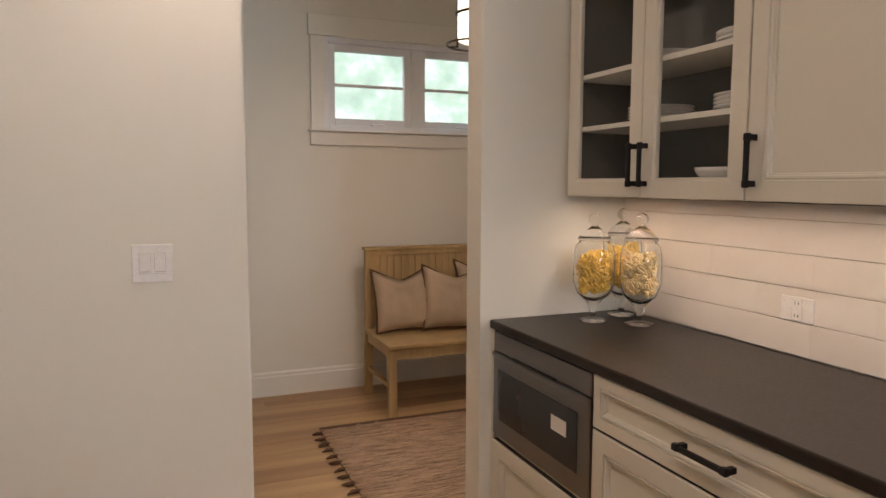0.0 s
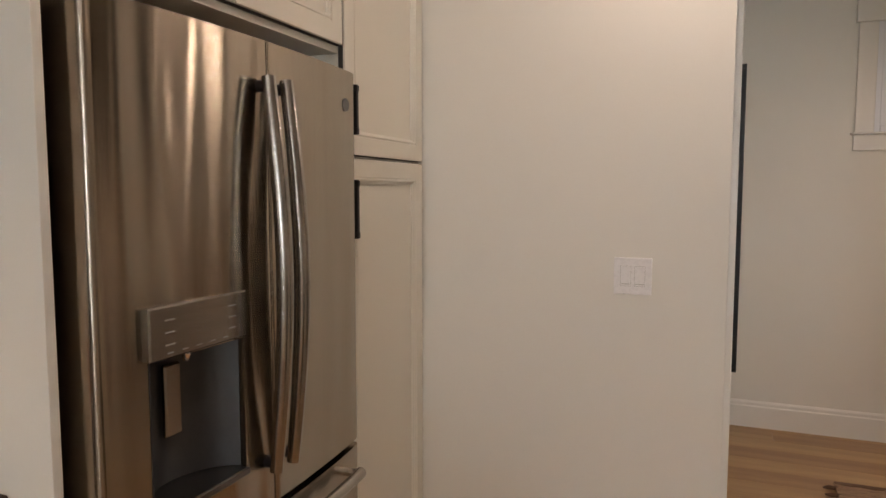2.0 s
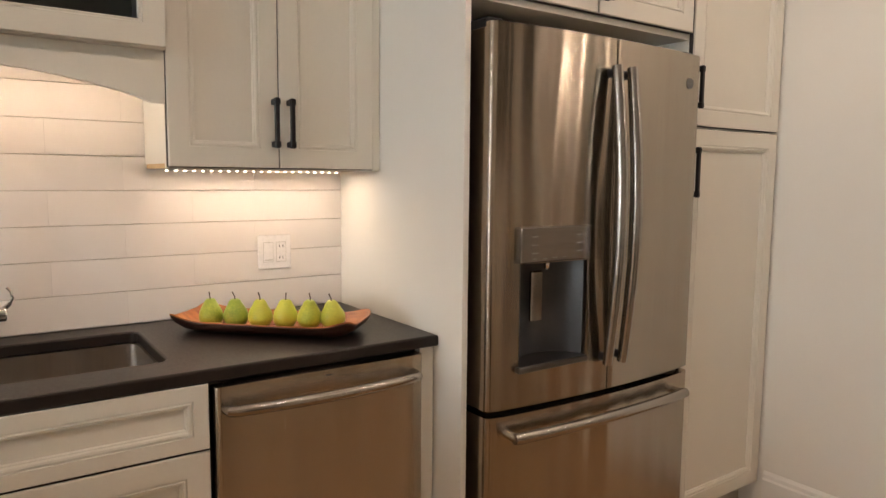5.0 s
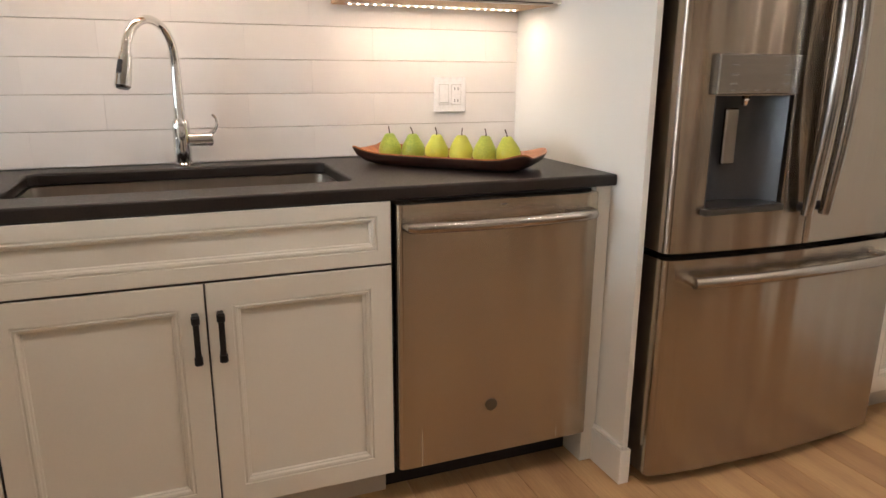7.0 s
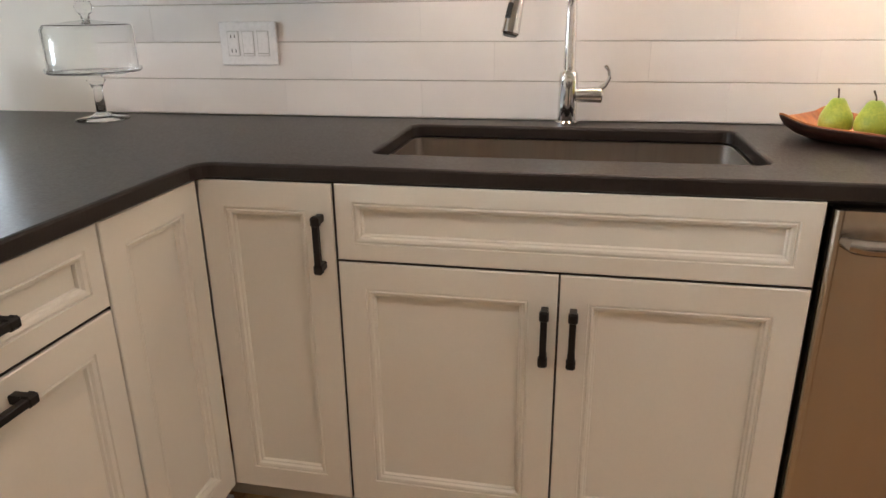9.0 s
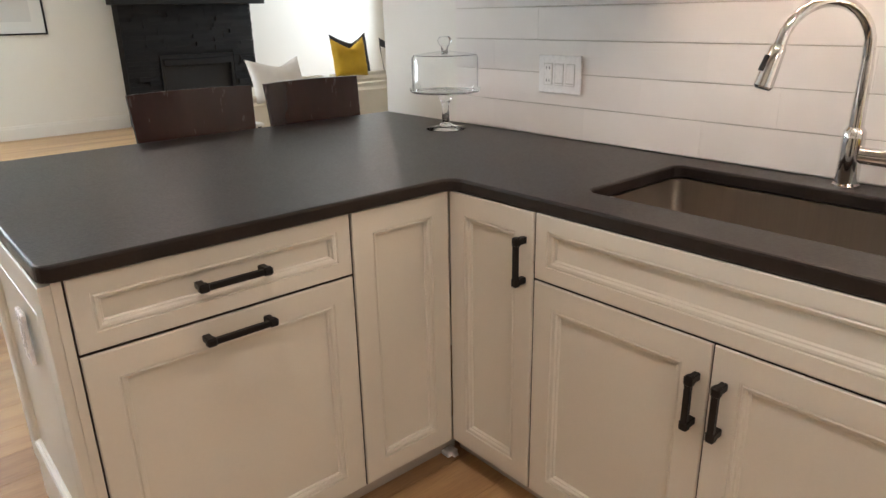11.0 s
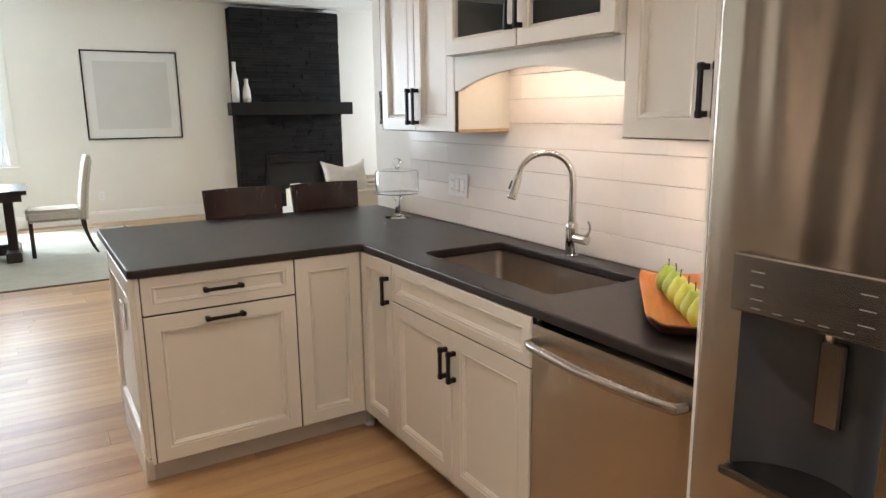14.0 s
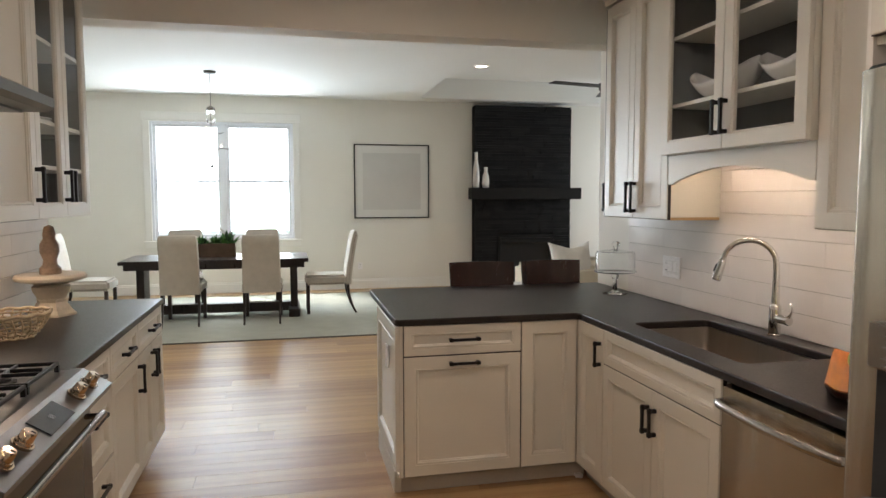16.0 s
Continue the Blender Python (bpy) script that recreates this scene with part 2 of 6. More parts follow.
M_IRON = material("cast_iron", (0.010, 0.010, 0.010), 0.5, 0.3, vary=0.2, scale=20, fine=220, bump=0.3)
M_BULB = material("lit_glass", (1.0, 0.80, 0.55), 0.4, vary=0, bump=0, emit=6.0)
M_LED = material("led_strip", (1.0, 0.84, 0.62), 0.4, vary=0, bump=0, emit=14.0)
M_CANLENS = material("lamp_lens", (1.0, 0.86, 0.68), 0.4, vary=0, bump=0, emit=9.0)
M_CREAMGLASS = material("cream_glass_shade", (1.0, 0.88, 0.70), 0.4, vary=0, bump=0, emit=2.2)
M_BRASSY = material("polished_bronze_steel", (0.60, 0.49, 0.38), 0.12, 1.0, vary=0.05, scale=9, fine=60, bump=0.0)
M_DISPLAY = material("dark_display", (0.03, 0.035, 0.04), 0.12, vary=0.05, scale=9, fine=60, bump=0.0)
# dark colour for the shade in the gaps round cabinet fronts
M_GAPSHADE = material("front_gap_shade", (0.035, 0.03, 0.026), 0.8, vary=0.1, bump=0.0)
M_PLATESHADE = material("plate_slot_shade", (0.52, 0.50, 0.47), 0.6, vary=0.02, bump=0.0)
M_TEXT = material("pale_print", (0.22, 0.22, 0.22), 0.5, vary=0.02, bump=0.0)
M_DARKTEXT = material("dark_print", (0.05, 0.05, 0.05), 0.5, vary=0.02, bump=0.0)


def floor_wood():
    m = material("oak_plank", (0.46, 0.298, 0.143), 0.35, vary=0.16, scale=2.0, fine=30, bump=0.12, stretch=(0.45, 6, 1), island=0.30,
                 tint=(0.31, 0.175, 0.085), rough_vary=0.12)
    return m


M_FLOOR = floor_wood()


def outdoors():
    m = bpy.data.materials.new("garden_beyond")
    m.use_nodes = True
    n, l = m.node_tree.nodes, m.node_tree.links
    n.remove(n["Principled BSDF"])
    e = n.new("ShaderNodeEmission")
    tc, no, rp = n.new("ShaderNodeTexCoord"), n.new("ShaderNodeTexNoise"), n.new("ShaderNodeValToRGB")
    no.inputs["Scale"].default_value, no.inputs["Detail"].default_value, no.inputs["Roughness"].default_value = 1.6, 8, 0.65
    l.new(tc.outputs["Object"], no.inputs["Vector"])
    l.new(no.outputs[0], rp.inputs[0])
    el = rp.color_ramp.elements
    el[0].position, el[0].color = 0.36, (0.50, 0.67, 0.57, 1)
    el[1].position, el[1].color = 0.62, (0.86, 0.98, 0.97, 1)
    mid = el.new(0.48)
    mid.color = (0.60, 0.78, 0.66, 1)
    l.new(rp.outputs[0], e.inputs["Color"])
    e.inputs["Strength"].default_value = 1.5
    l.new(e.outputs[0], n["Material Output"].inputs["Surface"])
    return m


M_OUT = outdoors()

# ---- builders ----
ORIGIN = {}
Z = Vector((0, 0, 1))


def thing(name, at, label, category, group="", kind=""):
    ob = new(name)
    ob.empty_display_size = 0.1
    ob.location = at
    ORIGIN[ob.name] = Vector(at)
    return tagged(ob, label, category, group, kind)


def part(name, bm, mat, parent=None, label="", smooth=False, kind="", category=""):
    me = bpy.data.meshes.new(name)
    origin = ORIGIN.get(parent.name, Vector()) if parent else Vector()
    if origin.length:
        bmesh.ops.translate(bm, verts=bm.verts, vec=-origin)
    bmesh.ops.recalc_face_normals(bm, faces=bm.faces)
    bm.to_mesh(me)
    bm.free()
    if smooth:
        me.shade_smooth()
        if smooth == "auto":
            me.set_sharp_from_angle(angle=radians(35))
    me.materials.append(mat)
    ob = new(name, me)
    if mat.name in ("clear_glass", "thick_clear_glass"):
        ob.visible_shadow = False
    if parent:
        ob.parent = parent
        ORIGIN[ob.name] = origin
    return tagged(ob, label, category, "", kind)


def solid(name, bm, mat, at, label, category, group="", kind="", smooth=False):
    """A thing that is one mesh, with its origin at its base."""
    bmesh.ops.translate(bm, verts=bm.verts, vec=-Vector(at))
    ob = part(name, bm, mat, None, label, smooth, kind, category)
    if group:
        ob["group"] = group
    ob.location = at
    ORIGIN[ob.name] = Vector(at)
    return ob


def box(bm, x0, x1, y0, y1, z0, z1, bev=0.0, seg=1):
    r = bmesh.ops.create_cube(bm, size=1)
    vs = r["verts"]
    bmesh.ops.scale(bm, verts=vs, vec=(abs(x1 - x0), abs(y1 - y0), abs(z1 - z0)))
    bmesh.ops.translate(bm, verts=vs, vec=((x0 + x1) / 2, (y0 + y1) / 2, (z0 + z1) / 2))
    if bev:
        es = {e for v in vs for e in v.link_edges}
        bmesh.ops.bevel(bm, geom=list(es), offset=bev, segments=seg, affect="EDGES", clamp_overlap=True)
    return bm


def abox(*a, bev=0.0, seg=1):
    return box(bmesh.new(), *a, bev=bev, seg=seg)


def obox(bm, c, U, V, N, su, sv, sn, bev=0.0):
    """A box about c with its sides along U, V, N."""
    r = bmesh.ops.create_cube(bm, size=1)
    vs = r["verts"]
    bmesh.ops.scale(bm, verts=vs, vec=(su, sv, sn))
    if bev:
        es = {e for v in vs for e in v.link_edges}
        vs = list({v for f in bmesh.ops.bevel(bm, geom=list(es), offset=bev, segments=1, affect="EDGES")["faces"] for v in f.verts} | {v for v in vs if v.is_valid})
    m = Matrix((U, V, N)).transposed().to_4x4()
    m.translation = c
    bmesh.ops.transform(bm, matrix=m, verts=vs)
    return bm


def lathe(bm, prof, c, seg=32, axis=None, cap=True):
    """Turns (radius, height) about the upright axis at c."""
    rows = []
    for r, h in prof:
        rows.append([bm.verts.new(Vector(c) + Vector((r * math.cos(a), r * math.sin(a), h))) for a in (2 * math.pi * k / seg for k in range(seg))])
    for a, b in zip(rows, rows[1:]):
        for k in range(seg):
            bm.faces.new((a[k], a[(k + 1) % seg], b[(k + 1) % seg], b[k]))
    if cap:
        bm.faces.new(rows[0])
        bm.faces.new(rows[-1])
    return bm


def tube(bm, pts, rad, seg=12, caps=True):
    pts = [Vector(p) for p in pts]
    rads = rad if isinstance(rad, (list, tuple)) else [rad] * len(pts)
    rows, ref = [], None
    for i, p in enumerate(pts):
        d = (pts[min(i + 1, len(pts) - 1)] - pts[max(i - 1, 0)]).normalized()
        if ref is None:
            ref = d.orthogonal().normalized()
        ref = (ref - d * ref.dot(d)).normalized()
        s = d.cross(ref)
        rows.append([bm.verts.new(p + (ref * math.cos(a) + s * math.sin(a)) * rads[i]) for a in (2 * math.pi * k / seg for k in range(seg))])
    for a, b in zip(rows, rows[1:]):
        for k in range(seg):
            bm.faces.new((a[k], a[(k + 1) % seg], b[(k + 1) % seg], b[k]))
    if caps:
        bm.faces.new(rows[0])
        bm.faces.new(rows[-1])
    return bm


def prism(bm, pts, lo, hi, axis=2):
    """Extrudes a flat outline along an axis from lo to hi."""
    def at(p, h):
        q = list(p)
        q.insert(axis, h)
        return Vector(q)
    a = [bm.verts.new(at(p, lo)) for p in pts]
    b = [bm.verts.new(at(p, hi)) for p in pts]
    n = len(pts)
    for k in range(n):
        bm.faces.new((a[k], a[(k + 1) % n], b[(k + 1) % n], b[k]))
    bm.faces.new(a)
    bm.faces.new(b)
    return bm


def rings(O, U, N, w, h, prof, hole=False, panel=True):
    """A panel front: nested rectangles, (inset, height off the face), from the corner O."""
    bm = bmesh.new()
    rows = []
    for i, n in prof:
        rows.append([bm.verts.new(O + U * u + Z * v + N * n) for u, v in ((i, i), (w - i, i), (w - i, h - i), (i, h - i))])
    for a, b in zip(rows, rows[1:]):
        for k in range(4):
            bm.faces.new((a[k], a[(k + 1) % 4], b[(k + 1) % 4], b[k]))
    if hole:
        a, b = rows[-1], rows[0]
        for k in range(4):
            bm.faces.new((a[k], a[(k + 1) % 4], b[(k + 1) % 4], b[k]))
    else:
        bm.faces.new(rows[-1])
        bm.faces.new(rows[0])
    return bm


def prof_door(f=0.055, t=0.02):
    return [(0, 0), (0, t - .002), (.002, t), (f, t), (f + .0015, t - .0035), (f + .0045, t - .0035), (f + .007, t - .0005), (f + .012, t - .002), (f + .0145, t - .0075), (f + .0175, t - .0085), (f + .0195, t - .0145)]


def prof_glass(f=0.056, t=0.02):
    return [(0, 0), (0, t - .002), (.002, t), (f, t), (f + .003, t - .004), (f + .009, t - .004), (f + .011, t - .009), (f + .011, 0)]


def pull(parent, c, U, N, length):
    """A square black bar pull centred at c on the face."""
    V = N.cross(U)
    bm = bmesh.new()
    obox(bm, c + N * 0.031, U, V, N, length - 0.008, 0.0135, 0.0125, 0.0018)
    for s in (-1, 1):
        p = c + U * s * (length / 2 - 0.008)
        obox(bm, p + N * 0.013, U, V, N, 0.017, 0.015, 0.026, 0.002)
        obox(bm, p + N * 0.030, U, V, N, 0.023, 0.019, 0.018, 0.004)
    return part("handle", bm, M_BLACK, parent, "matt black square bar handle")


def front(parent, kind, O, U, N, w, h, handle=None, glass=False, f=0.056):
    """A door or drawer front. handle: (u, v, 'v' or 'h', length)."""
    f = .036 if h < .2 else f
    O, g = Vector(O), 0.0022
    # added dark ring that paints the shadow gap round a solid front
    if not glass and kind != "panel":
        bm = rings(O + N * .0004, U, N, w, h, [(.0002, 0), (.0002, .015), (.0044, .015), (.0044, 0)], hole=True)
        part("gap_shade_strip", bm, M_GAPSHADE, parent, "thin dark strip painting the shadow gap round the front")
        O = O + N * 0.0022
    O = O + U * g + Z * g
    w, h = w - 2 * g, h - 2 * g
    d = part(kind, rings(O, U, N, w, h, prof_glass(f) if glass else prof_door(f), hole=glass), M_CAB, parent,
             "glazed cream door" if glass else "")
    if glass:
        bm = bmesh.new()
        i = f + .008
        obox(bm, O + U * w / 2 + Z * h / 2 + N * 0.006, U, Z, N, w - 2 * i, h - 2 * i, 0.003)
        p = part("glass_pane", bm, M_PANE, d)
        p.visible_shadow = False
    if handle:
        u, v, way, length = handle
        pull(d, O + U * u + Z * v + N * 0.02, Z if way == "v" else U, N, length)
    return d


X_, Y_, NX, NY = Vector((1, 0, 0)), Vector((0, 1, 0)), Vector((-1, 0, 0)), Vector((0, -1, 0))

# ---- structure ----
SW = 1.565   # wall with the switches
XR = 3.375   # wall behind the bar
XQ = 3.480   # wall behind the range, set back to fit the camera's view
YJ = -0.240  # where that fitted set-back begins
YB = -9.85   # far wall of the dining room
CEIL_K, CEIL_L = 2.74, 3.10


def wall(name, boxes, mat=None, label=""):
    bm = bmesh.new()
    for b in boxes:
        box(bm, *b)
    return part(name, bm, mat or M_WALL, None, label, kind="structure")


bm = abox(-5.4, 6.2, -10.1, 4.3, -0.15, -0.0146)
floor = part("floor", bm, M_FLOOR, None, "warm oak plank floor", kind="structure")
wall("wall_sink", [(-0.12, -0.008, -3.03, 1.67, 0, 3.1)])
wall("wall_switch", [(-0.008, 1.85, SW, 1.67, 0, 2.74)])
wall("wall_hall_left", [(1.73, 1.85, 1.672, 1.80, 0, 2.74), (1.73, 1.85, 2.26, 3.75, 0, 2.74), (1.73, 1.85, 1.80, 2.26, 2.08, 2.74)])
wall("wall_stub", [(2.705, XR, 1.475, 1.60, 0, 2.74)])
wall("wall_range", [(XR, XR + 0.12, YJ, 1.60, 0, 3.1), (XQ, XQ + 0.12, -2.95, YJ, 0, 3.1)])
wall("wall_dining_right", [(6.0, 6.12, -9.99, -2.9, 0, 3.1), (XQ + 0.12, 6.0, -2.9, -2.78, 0, 3.1)])
wall("wall_hall_right", [(4.9, 5.02, 1.48, 3.9, 0, 2.74), (XR + .12, 4.9, 1.48, 1.6, 0, 2.74)])
wx0, wx1, wz0, wz1 = 2.62, 3.92, 1.80, 2.42
wall("wall_entry_window", [(1.6, wx0, 3.75, 3.87, 0, 2.74), (wx1, 5.02, 3.75, 3.87, 0, 2.74), (wx0, wx1, 3.75, 3.87, 0, wz0), (wx0, wx1, 3.75, 3.87, wz1, 2.74)])
dx0, dx1, dz0, dz1 = 2.05, 4.20, 0.85, 2.69
wall("wall_dining_window", [(-5.12, dx0, YB - .14, YB, 0, 3.1), (dx1, 6.12, YB - .14, YB, 0, 3.1), (dx0, dx1, YB - .14, YB, 0, dz0), (dx0, dx1, YB - .14, YB, dz1, 3.1)])
wall("wall_living_left", [(-5.12, -5.0, YB, -9.3, 0, 3.1), (-5.12, -5.0, -7.6, -3.0, 0, 3.1), (-5.12, -5.0, -9.3, -7.6, 0, .85), (-5.12, -5.0, -9.3, -7.6, 2.5, 3.1), (-5.0, -0.12, -3.12, -3.0, 0, 3.1)])
wall("beam", [(-0.008, XQ, -2.75, -2.57, 2.45, 3.1)])
wall("ceiling_kitchen", [(-0.12, XQ + .12, -2.57, 1.67, 2.74, 2.86)], M_CEIL)
wall("ceiling_entry", [(1.6, 5.02, 1.60, 3.87, 2.74, 2.86)], M_CEIL)
tx0, tx1, ty0, ty1 = -4.4, 0.05, -9.45, -7.25
wall("ceiling_living", [(tx1, 6.12, -9.99, -2.75, 3.1, 3.22), (-5.12, tx0, -9.99, -2.75, 3.1, 3.22), (tx0, tx1, -9.99, ty0, 3.1, 3.22), (tx0, tx1, ty1, -2.75, 3.1, 3.22),
                        (tx0 - .1, tx1 + .1, ty0 - .1, ty1 + .1, 3.42, 3.52), (tx1, tx1 + .05, ty0, ty1, 3.22, 3.42), (tx0 - .05, tx0, ty0, ty1, 3.22, 3.42),
                        (tx0, tx1, ty0 - .05, ty0, 3.22, 3.42), (tx0, tx1, ty1, ty1 + .05, 3.22, 3.42)], M_CEIL)
wall("wall_closure", [(-0.12, 1.73, 1.67, 1.79, 0, 2.9)])


def baseboard(name, run, n, h=0.165, t=0.016):
    """A moulded board along a wall from a to b, proud towards n."""
    (ax, ay), (bx, by) = run
    bm = bmesh.new()
    prof = [(0.001, 0), (t, 0), (t, h - .035), (t - .005, h - .028), (t - .005, h - .012), (0.004, h), (0.001, h)]
    A, B, N = Vector((ax, ay, 0)), Vector((bx, by, 0)), Vector((*n, 0))
    ra, rb = ([bm.verts.new(P + N * d + Z * z) for d, z in prof] for P in (A, B))
    for k in range(len(prof)):
        j = (k + 1) % len(prof)
        bm.faces.new((ra[k], ra[j], rb[j], rb[k]))
    bm.faces.new(ra)
    bm.faces.new(rb)
    return part(name, bm, M_TRIM, None, "", kind="structure")


baseboard("baseboard", ((1.85, 3.75), (4.9, 3.75)), (0, -1))
baseboard("baseboard", ((1.85, 2.35), (1.85, 3.73)), (1, 0))
baseboard("baseboard", ((-0.89, YB), (6.0, YB)), (0, 1))
baseboard("baseboard", ((-5.0, YB), (-2.61, YB)), (0, 1))
baseboard("baseboard", ((0.80, SW), (1.85, SW)), (0, -1))
baseboard("baseboard", ((6.0, YB), (6.0, -2.9)), (-1, 0))


def window(name, x0, x1, z0, z1, y, n, sashes, label, rails=0, cranks=False):
    """A window in a wall along x; n: +1 or -1, the way into the room along y."""
    fr = bmesh.new()
    d0, d1 = y - n * 0.11, y - n * 0.01
    a, b = min(d0, d1), max(d0, d1)
    t = 0.035
    for q in ((x0, x0 + t, z0, z1), (x1 - t, x1, z0, z1), (x0 + t, x1 - t, z0, z0 + t), (x0 + t, x1 - t, z1 - t, z1)):
        box(fr, q[0], q[1], a, b, q[2], q[3], bev=.003)
    w = part(name, fr, M_VINYL, None, label, kind="structure")
    n_s, mull = len(sashes), 0.03
    for s0, s1 in sashes:
        sb = bmesh.new()
        c0, c1 = sorted((y - n * 0.09, y - n * 0.05))
        k = 0.05
        for q in ((s0, s0 + k, z0 + t, z1 - t), (s1 - k, s1, z0 + t, z1 - t), (s0 + k, s1 - k, z0 + t, z0 + t + k), (s0 + k, s1 - k, z1 - t - k, z1 - t)):
            box(sb, q[0], q[1], c0, c1, q[2], q[3], bev=.004)
        sash = part("window_sash", sb, M_VINYL, w)
        mid = (z0 + z1) / 2
        gb = bmesh.new()
        if rails:
            box(gb, s0 + k, s1 - k, c0 + .012, c1 - .012, mid - rails / 2, mid + rails / 2)
            part("window_rail", gb, M_VINYL, sash)
            gb = bmesh.new()
        box(gb, s0 + k - .004, s1 - k + .004, (c0 + c1) / 2 - .002, (c0 + c1) / 2 + .002, z0 + t + k - .004, z1 - t - k + .004)
        p = part("window_pane", gb, M_PANE, sash)
        p.visible_shadow = False
        if cranks:
            cb = bmesh.new()
            cx = (s0 + s1) / 2 + .05
            yy = y - n * 0.035
            box(cb, cx - .05, cx + .05, yy - .012, yy + .012, z0 + t, z0 + t + .018, bev=.006)
            tube(cb, [(cx, yy, z0 + t + .018), (cx + .02, yy, z0 + t + .036), (cx + .07, yy + n * .004, z0 + t + .045)], .005, 8)
            part("window_crank", cb, M_VINYL, sash)
    return w


window("window_1", wx0, wx1, wz0, wz1, 3.75, -1, [(2.655, 3.255), (3.315, 3.885)], "white vinyl twin awning window high in the wall", cranks=True, rails=.020)
part("window_mullion", abox(3.255, 3.315, 3.79, 3.86, wz0 + .035, wz1 - .035, bev=.003), M_VINYL, bpy.data.objects["window_1"])
window("window_2", dx0, dx1, dz0, dz1, YB, 1, [(2.085, 3.085), (3.165, 4.165)], "white double-hung twin window of the dining room", rails=.035)
part("window_mullion", abox(3.085, 3.165, YB - .10, YB - .02, dz0 + .035, dz1 - .035, bev=.003), M_VINYL, bpy.data.objects["window_2"])
tb = bmesh.new()
for q in ((2.525, 2.62, 1.795, 2.415), (3.92, 4.02, 1.795, 2.415)):
    box(tb, q[0], q[1], 3.728, 3.749, q[2], q[3], bev=.002)
box(tb, 2.51, 4.03, 3.722, 3.749, 2.417, 2.555, bev=.003)
box(tb, 2.505, 4.035, 3.70, 3.749, 1.785, 1.797, bev=.003)
box(tb, 2.52, 4.02, 3.728, 3.749, 1.695, 1.784, bev=.002)
part("trim", tb, M_TRIM, None, "flat painted casing round the entry window", kind="structure")
tb = bmesh.new()
for q in ((dx0 - .1, dx0, dz0 - .01, dz1 + .01), (dx1, dx1 + .1, dz0 - .01, dz1 + .01)):
    box(tb, q[0], q[1], YB + .001, YB + .022, q[2], q[3], bev=.002)
box(tb, dx0 - .12, dx1 + .12, YB + .001, YB + .028, dz1 + .011, dz1 + .14, bev=.003)
box(tb, dx0 - .12, dx1 + .12, YB + .001, YB + .05, dz0 - .035, dz0 - .011, bev=.004)
box(tb, dx0 - .1, dx1 + .1, YB + .001, YB + .022, dz0 - .12, dz0 - .036, bev=.002)
part("trim", tb, M_TRIM, None, "flat painted casing round the dining window", kind="structure")
# doorway casing in the hall
tb = bmesh.new()
box(tb, 1.851, 1.874, 1.70, 1.80, 0, 2.09, bev=.002)
box(tb, 1.851, 1.874, 2.26, 2.345, 0, 2.09, bev=.002)
box(tb, 1.851, 1.884, 1.68, 2.365, 2.092, 2.24, bev=.003)
part("trim", tb, M_TRIM, None, "white casing of the hall doorway", kind="structure")
tb = bmesh.new()
box(tb, 1.74, 1.78, 1.802, 2.258, 0.005, 2.075, bev=.002)
d1 = part("door_1", tb, M_TRIM, None, "closed white hall door", kind="structure")
# backdrop beyond the windows
bd = abox(-3, 9, 13.0, 13.02, -1, 8)
part("backdrop", bd, M_OUT, None, "blurred green trees beyond the window", kind="structure")
bd = abox(-14, 14, -30.02, -30.0, -1, 14)
part("backdrop", bd, M_OUT, None, "bright garden beyond the dining window", kind="structure")
part("ground", abox(-300, 300, -300, 300, -0.6, -0.3), material("lawn", (0.06, 0.10, 0.03), 0.9, vary=.3, scale=.5, fine=20, bump=.3), None, "lawn outside", kind="structure")

# ---- kitchen: base cabinets of the sink run ----
FX = 0.625  # carcass face; doors stand 20 mm proud


def carcass(name, x0, x1, y0, y1, z0, z1, parent, label=""):
    return part(name, abox(x0, x1, y0, y1, z0, z1, bev=.001), M_CAB, parent, label)


G1 = "base cabinets under the stone worktop"
c = thing("sink_cabinet", (0.3, -1.13, 0), "cream painted sink base cabinet with two panelled doors", "cabinet", G1)
carcass("body", .02, FX, -1.584, -.67, .11, .64, c)
part("rail", abox(FX - .02, FX, -1.584, -.67, .64, .88), M_CAB, c)
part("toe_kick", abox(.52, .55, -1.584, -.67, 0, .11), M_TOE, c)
front(c, "false_drawer", (FX, -1.584, .716), Y_, X_, .914, .165)
front(c, "door", (FX, -1.584, .112), Y_, X_, .457, .602, (.457 - .028, .472, "v", .116))
front(c, "door", (FX, -1.127, .112), Y_, X_, .457, .602, (.028, .472, "v", .116))
c = thing("corner_cabinet", (0.3, -1.73, 0), "narrow cream painted cabinet in the corner beside the sink", "cabinet", G1)
carcass("body", .02, FX, -1.895, -1.586, .11, .88, c)
part("toe_kick", abox(.52, .55, -1.96, -1.586, 0, .11), M_TOE, c)
front(c, "door", (FX, -1.886, .112), Y_, X_, .30, .768, (.30 - .03, .642, "v", .118))
part("filler_stile", abox(FX + .0215, FX + .0235, -1.893, -1.888, .112, .88), M_CAB, c)
c = thing("dishwasher_end_stile", (0.6, -.035, 0), "cream painted filler stile beside the dishwasher", "cabinet filler", G1)
part("stile", abox(.05, .625, -.054, -.004, .0, .88, bev=.001), M_CAB, c)

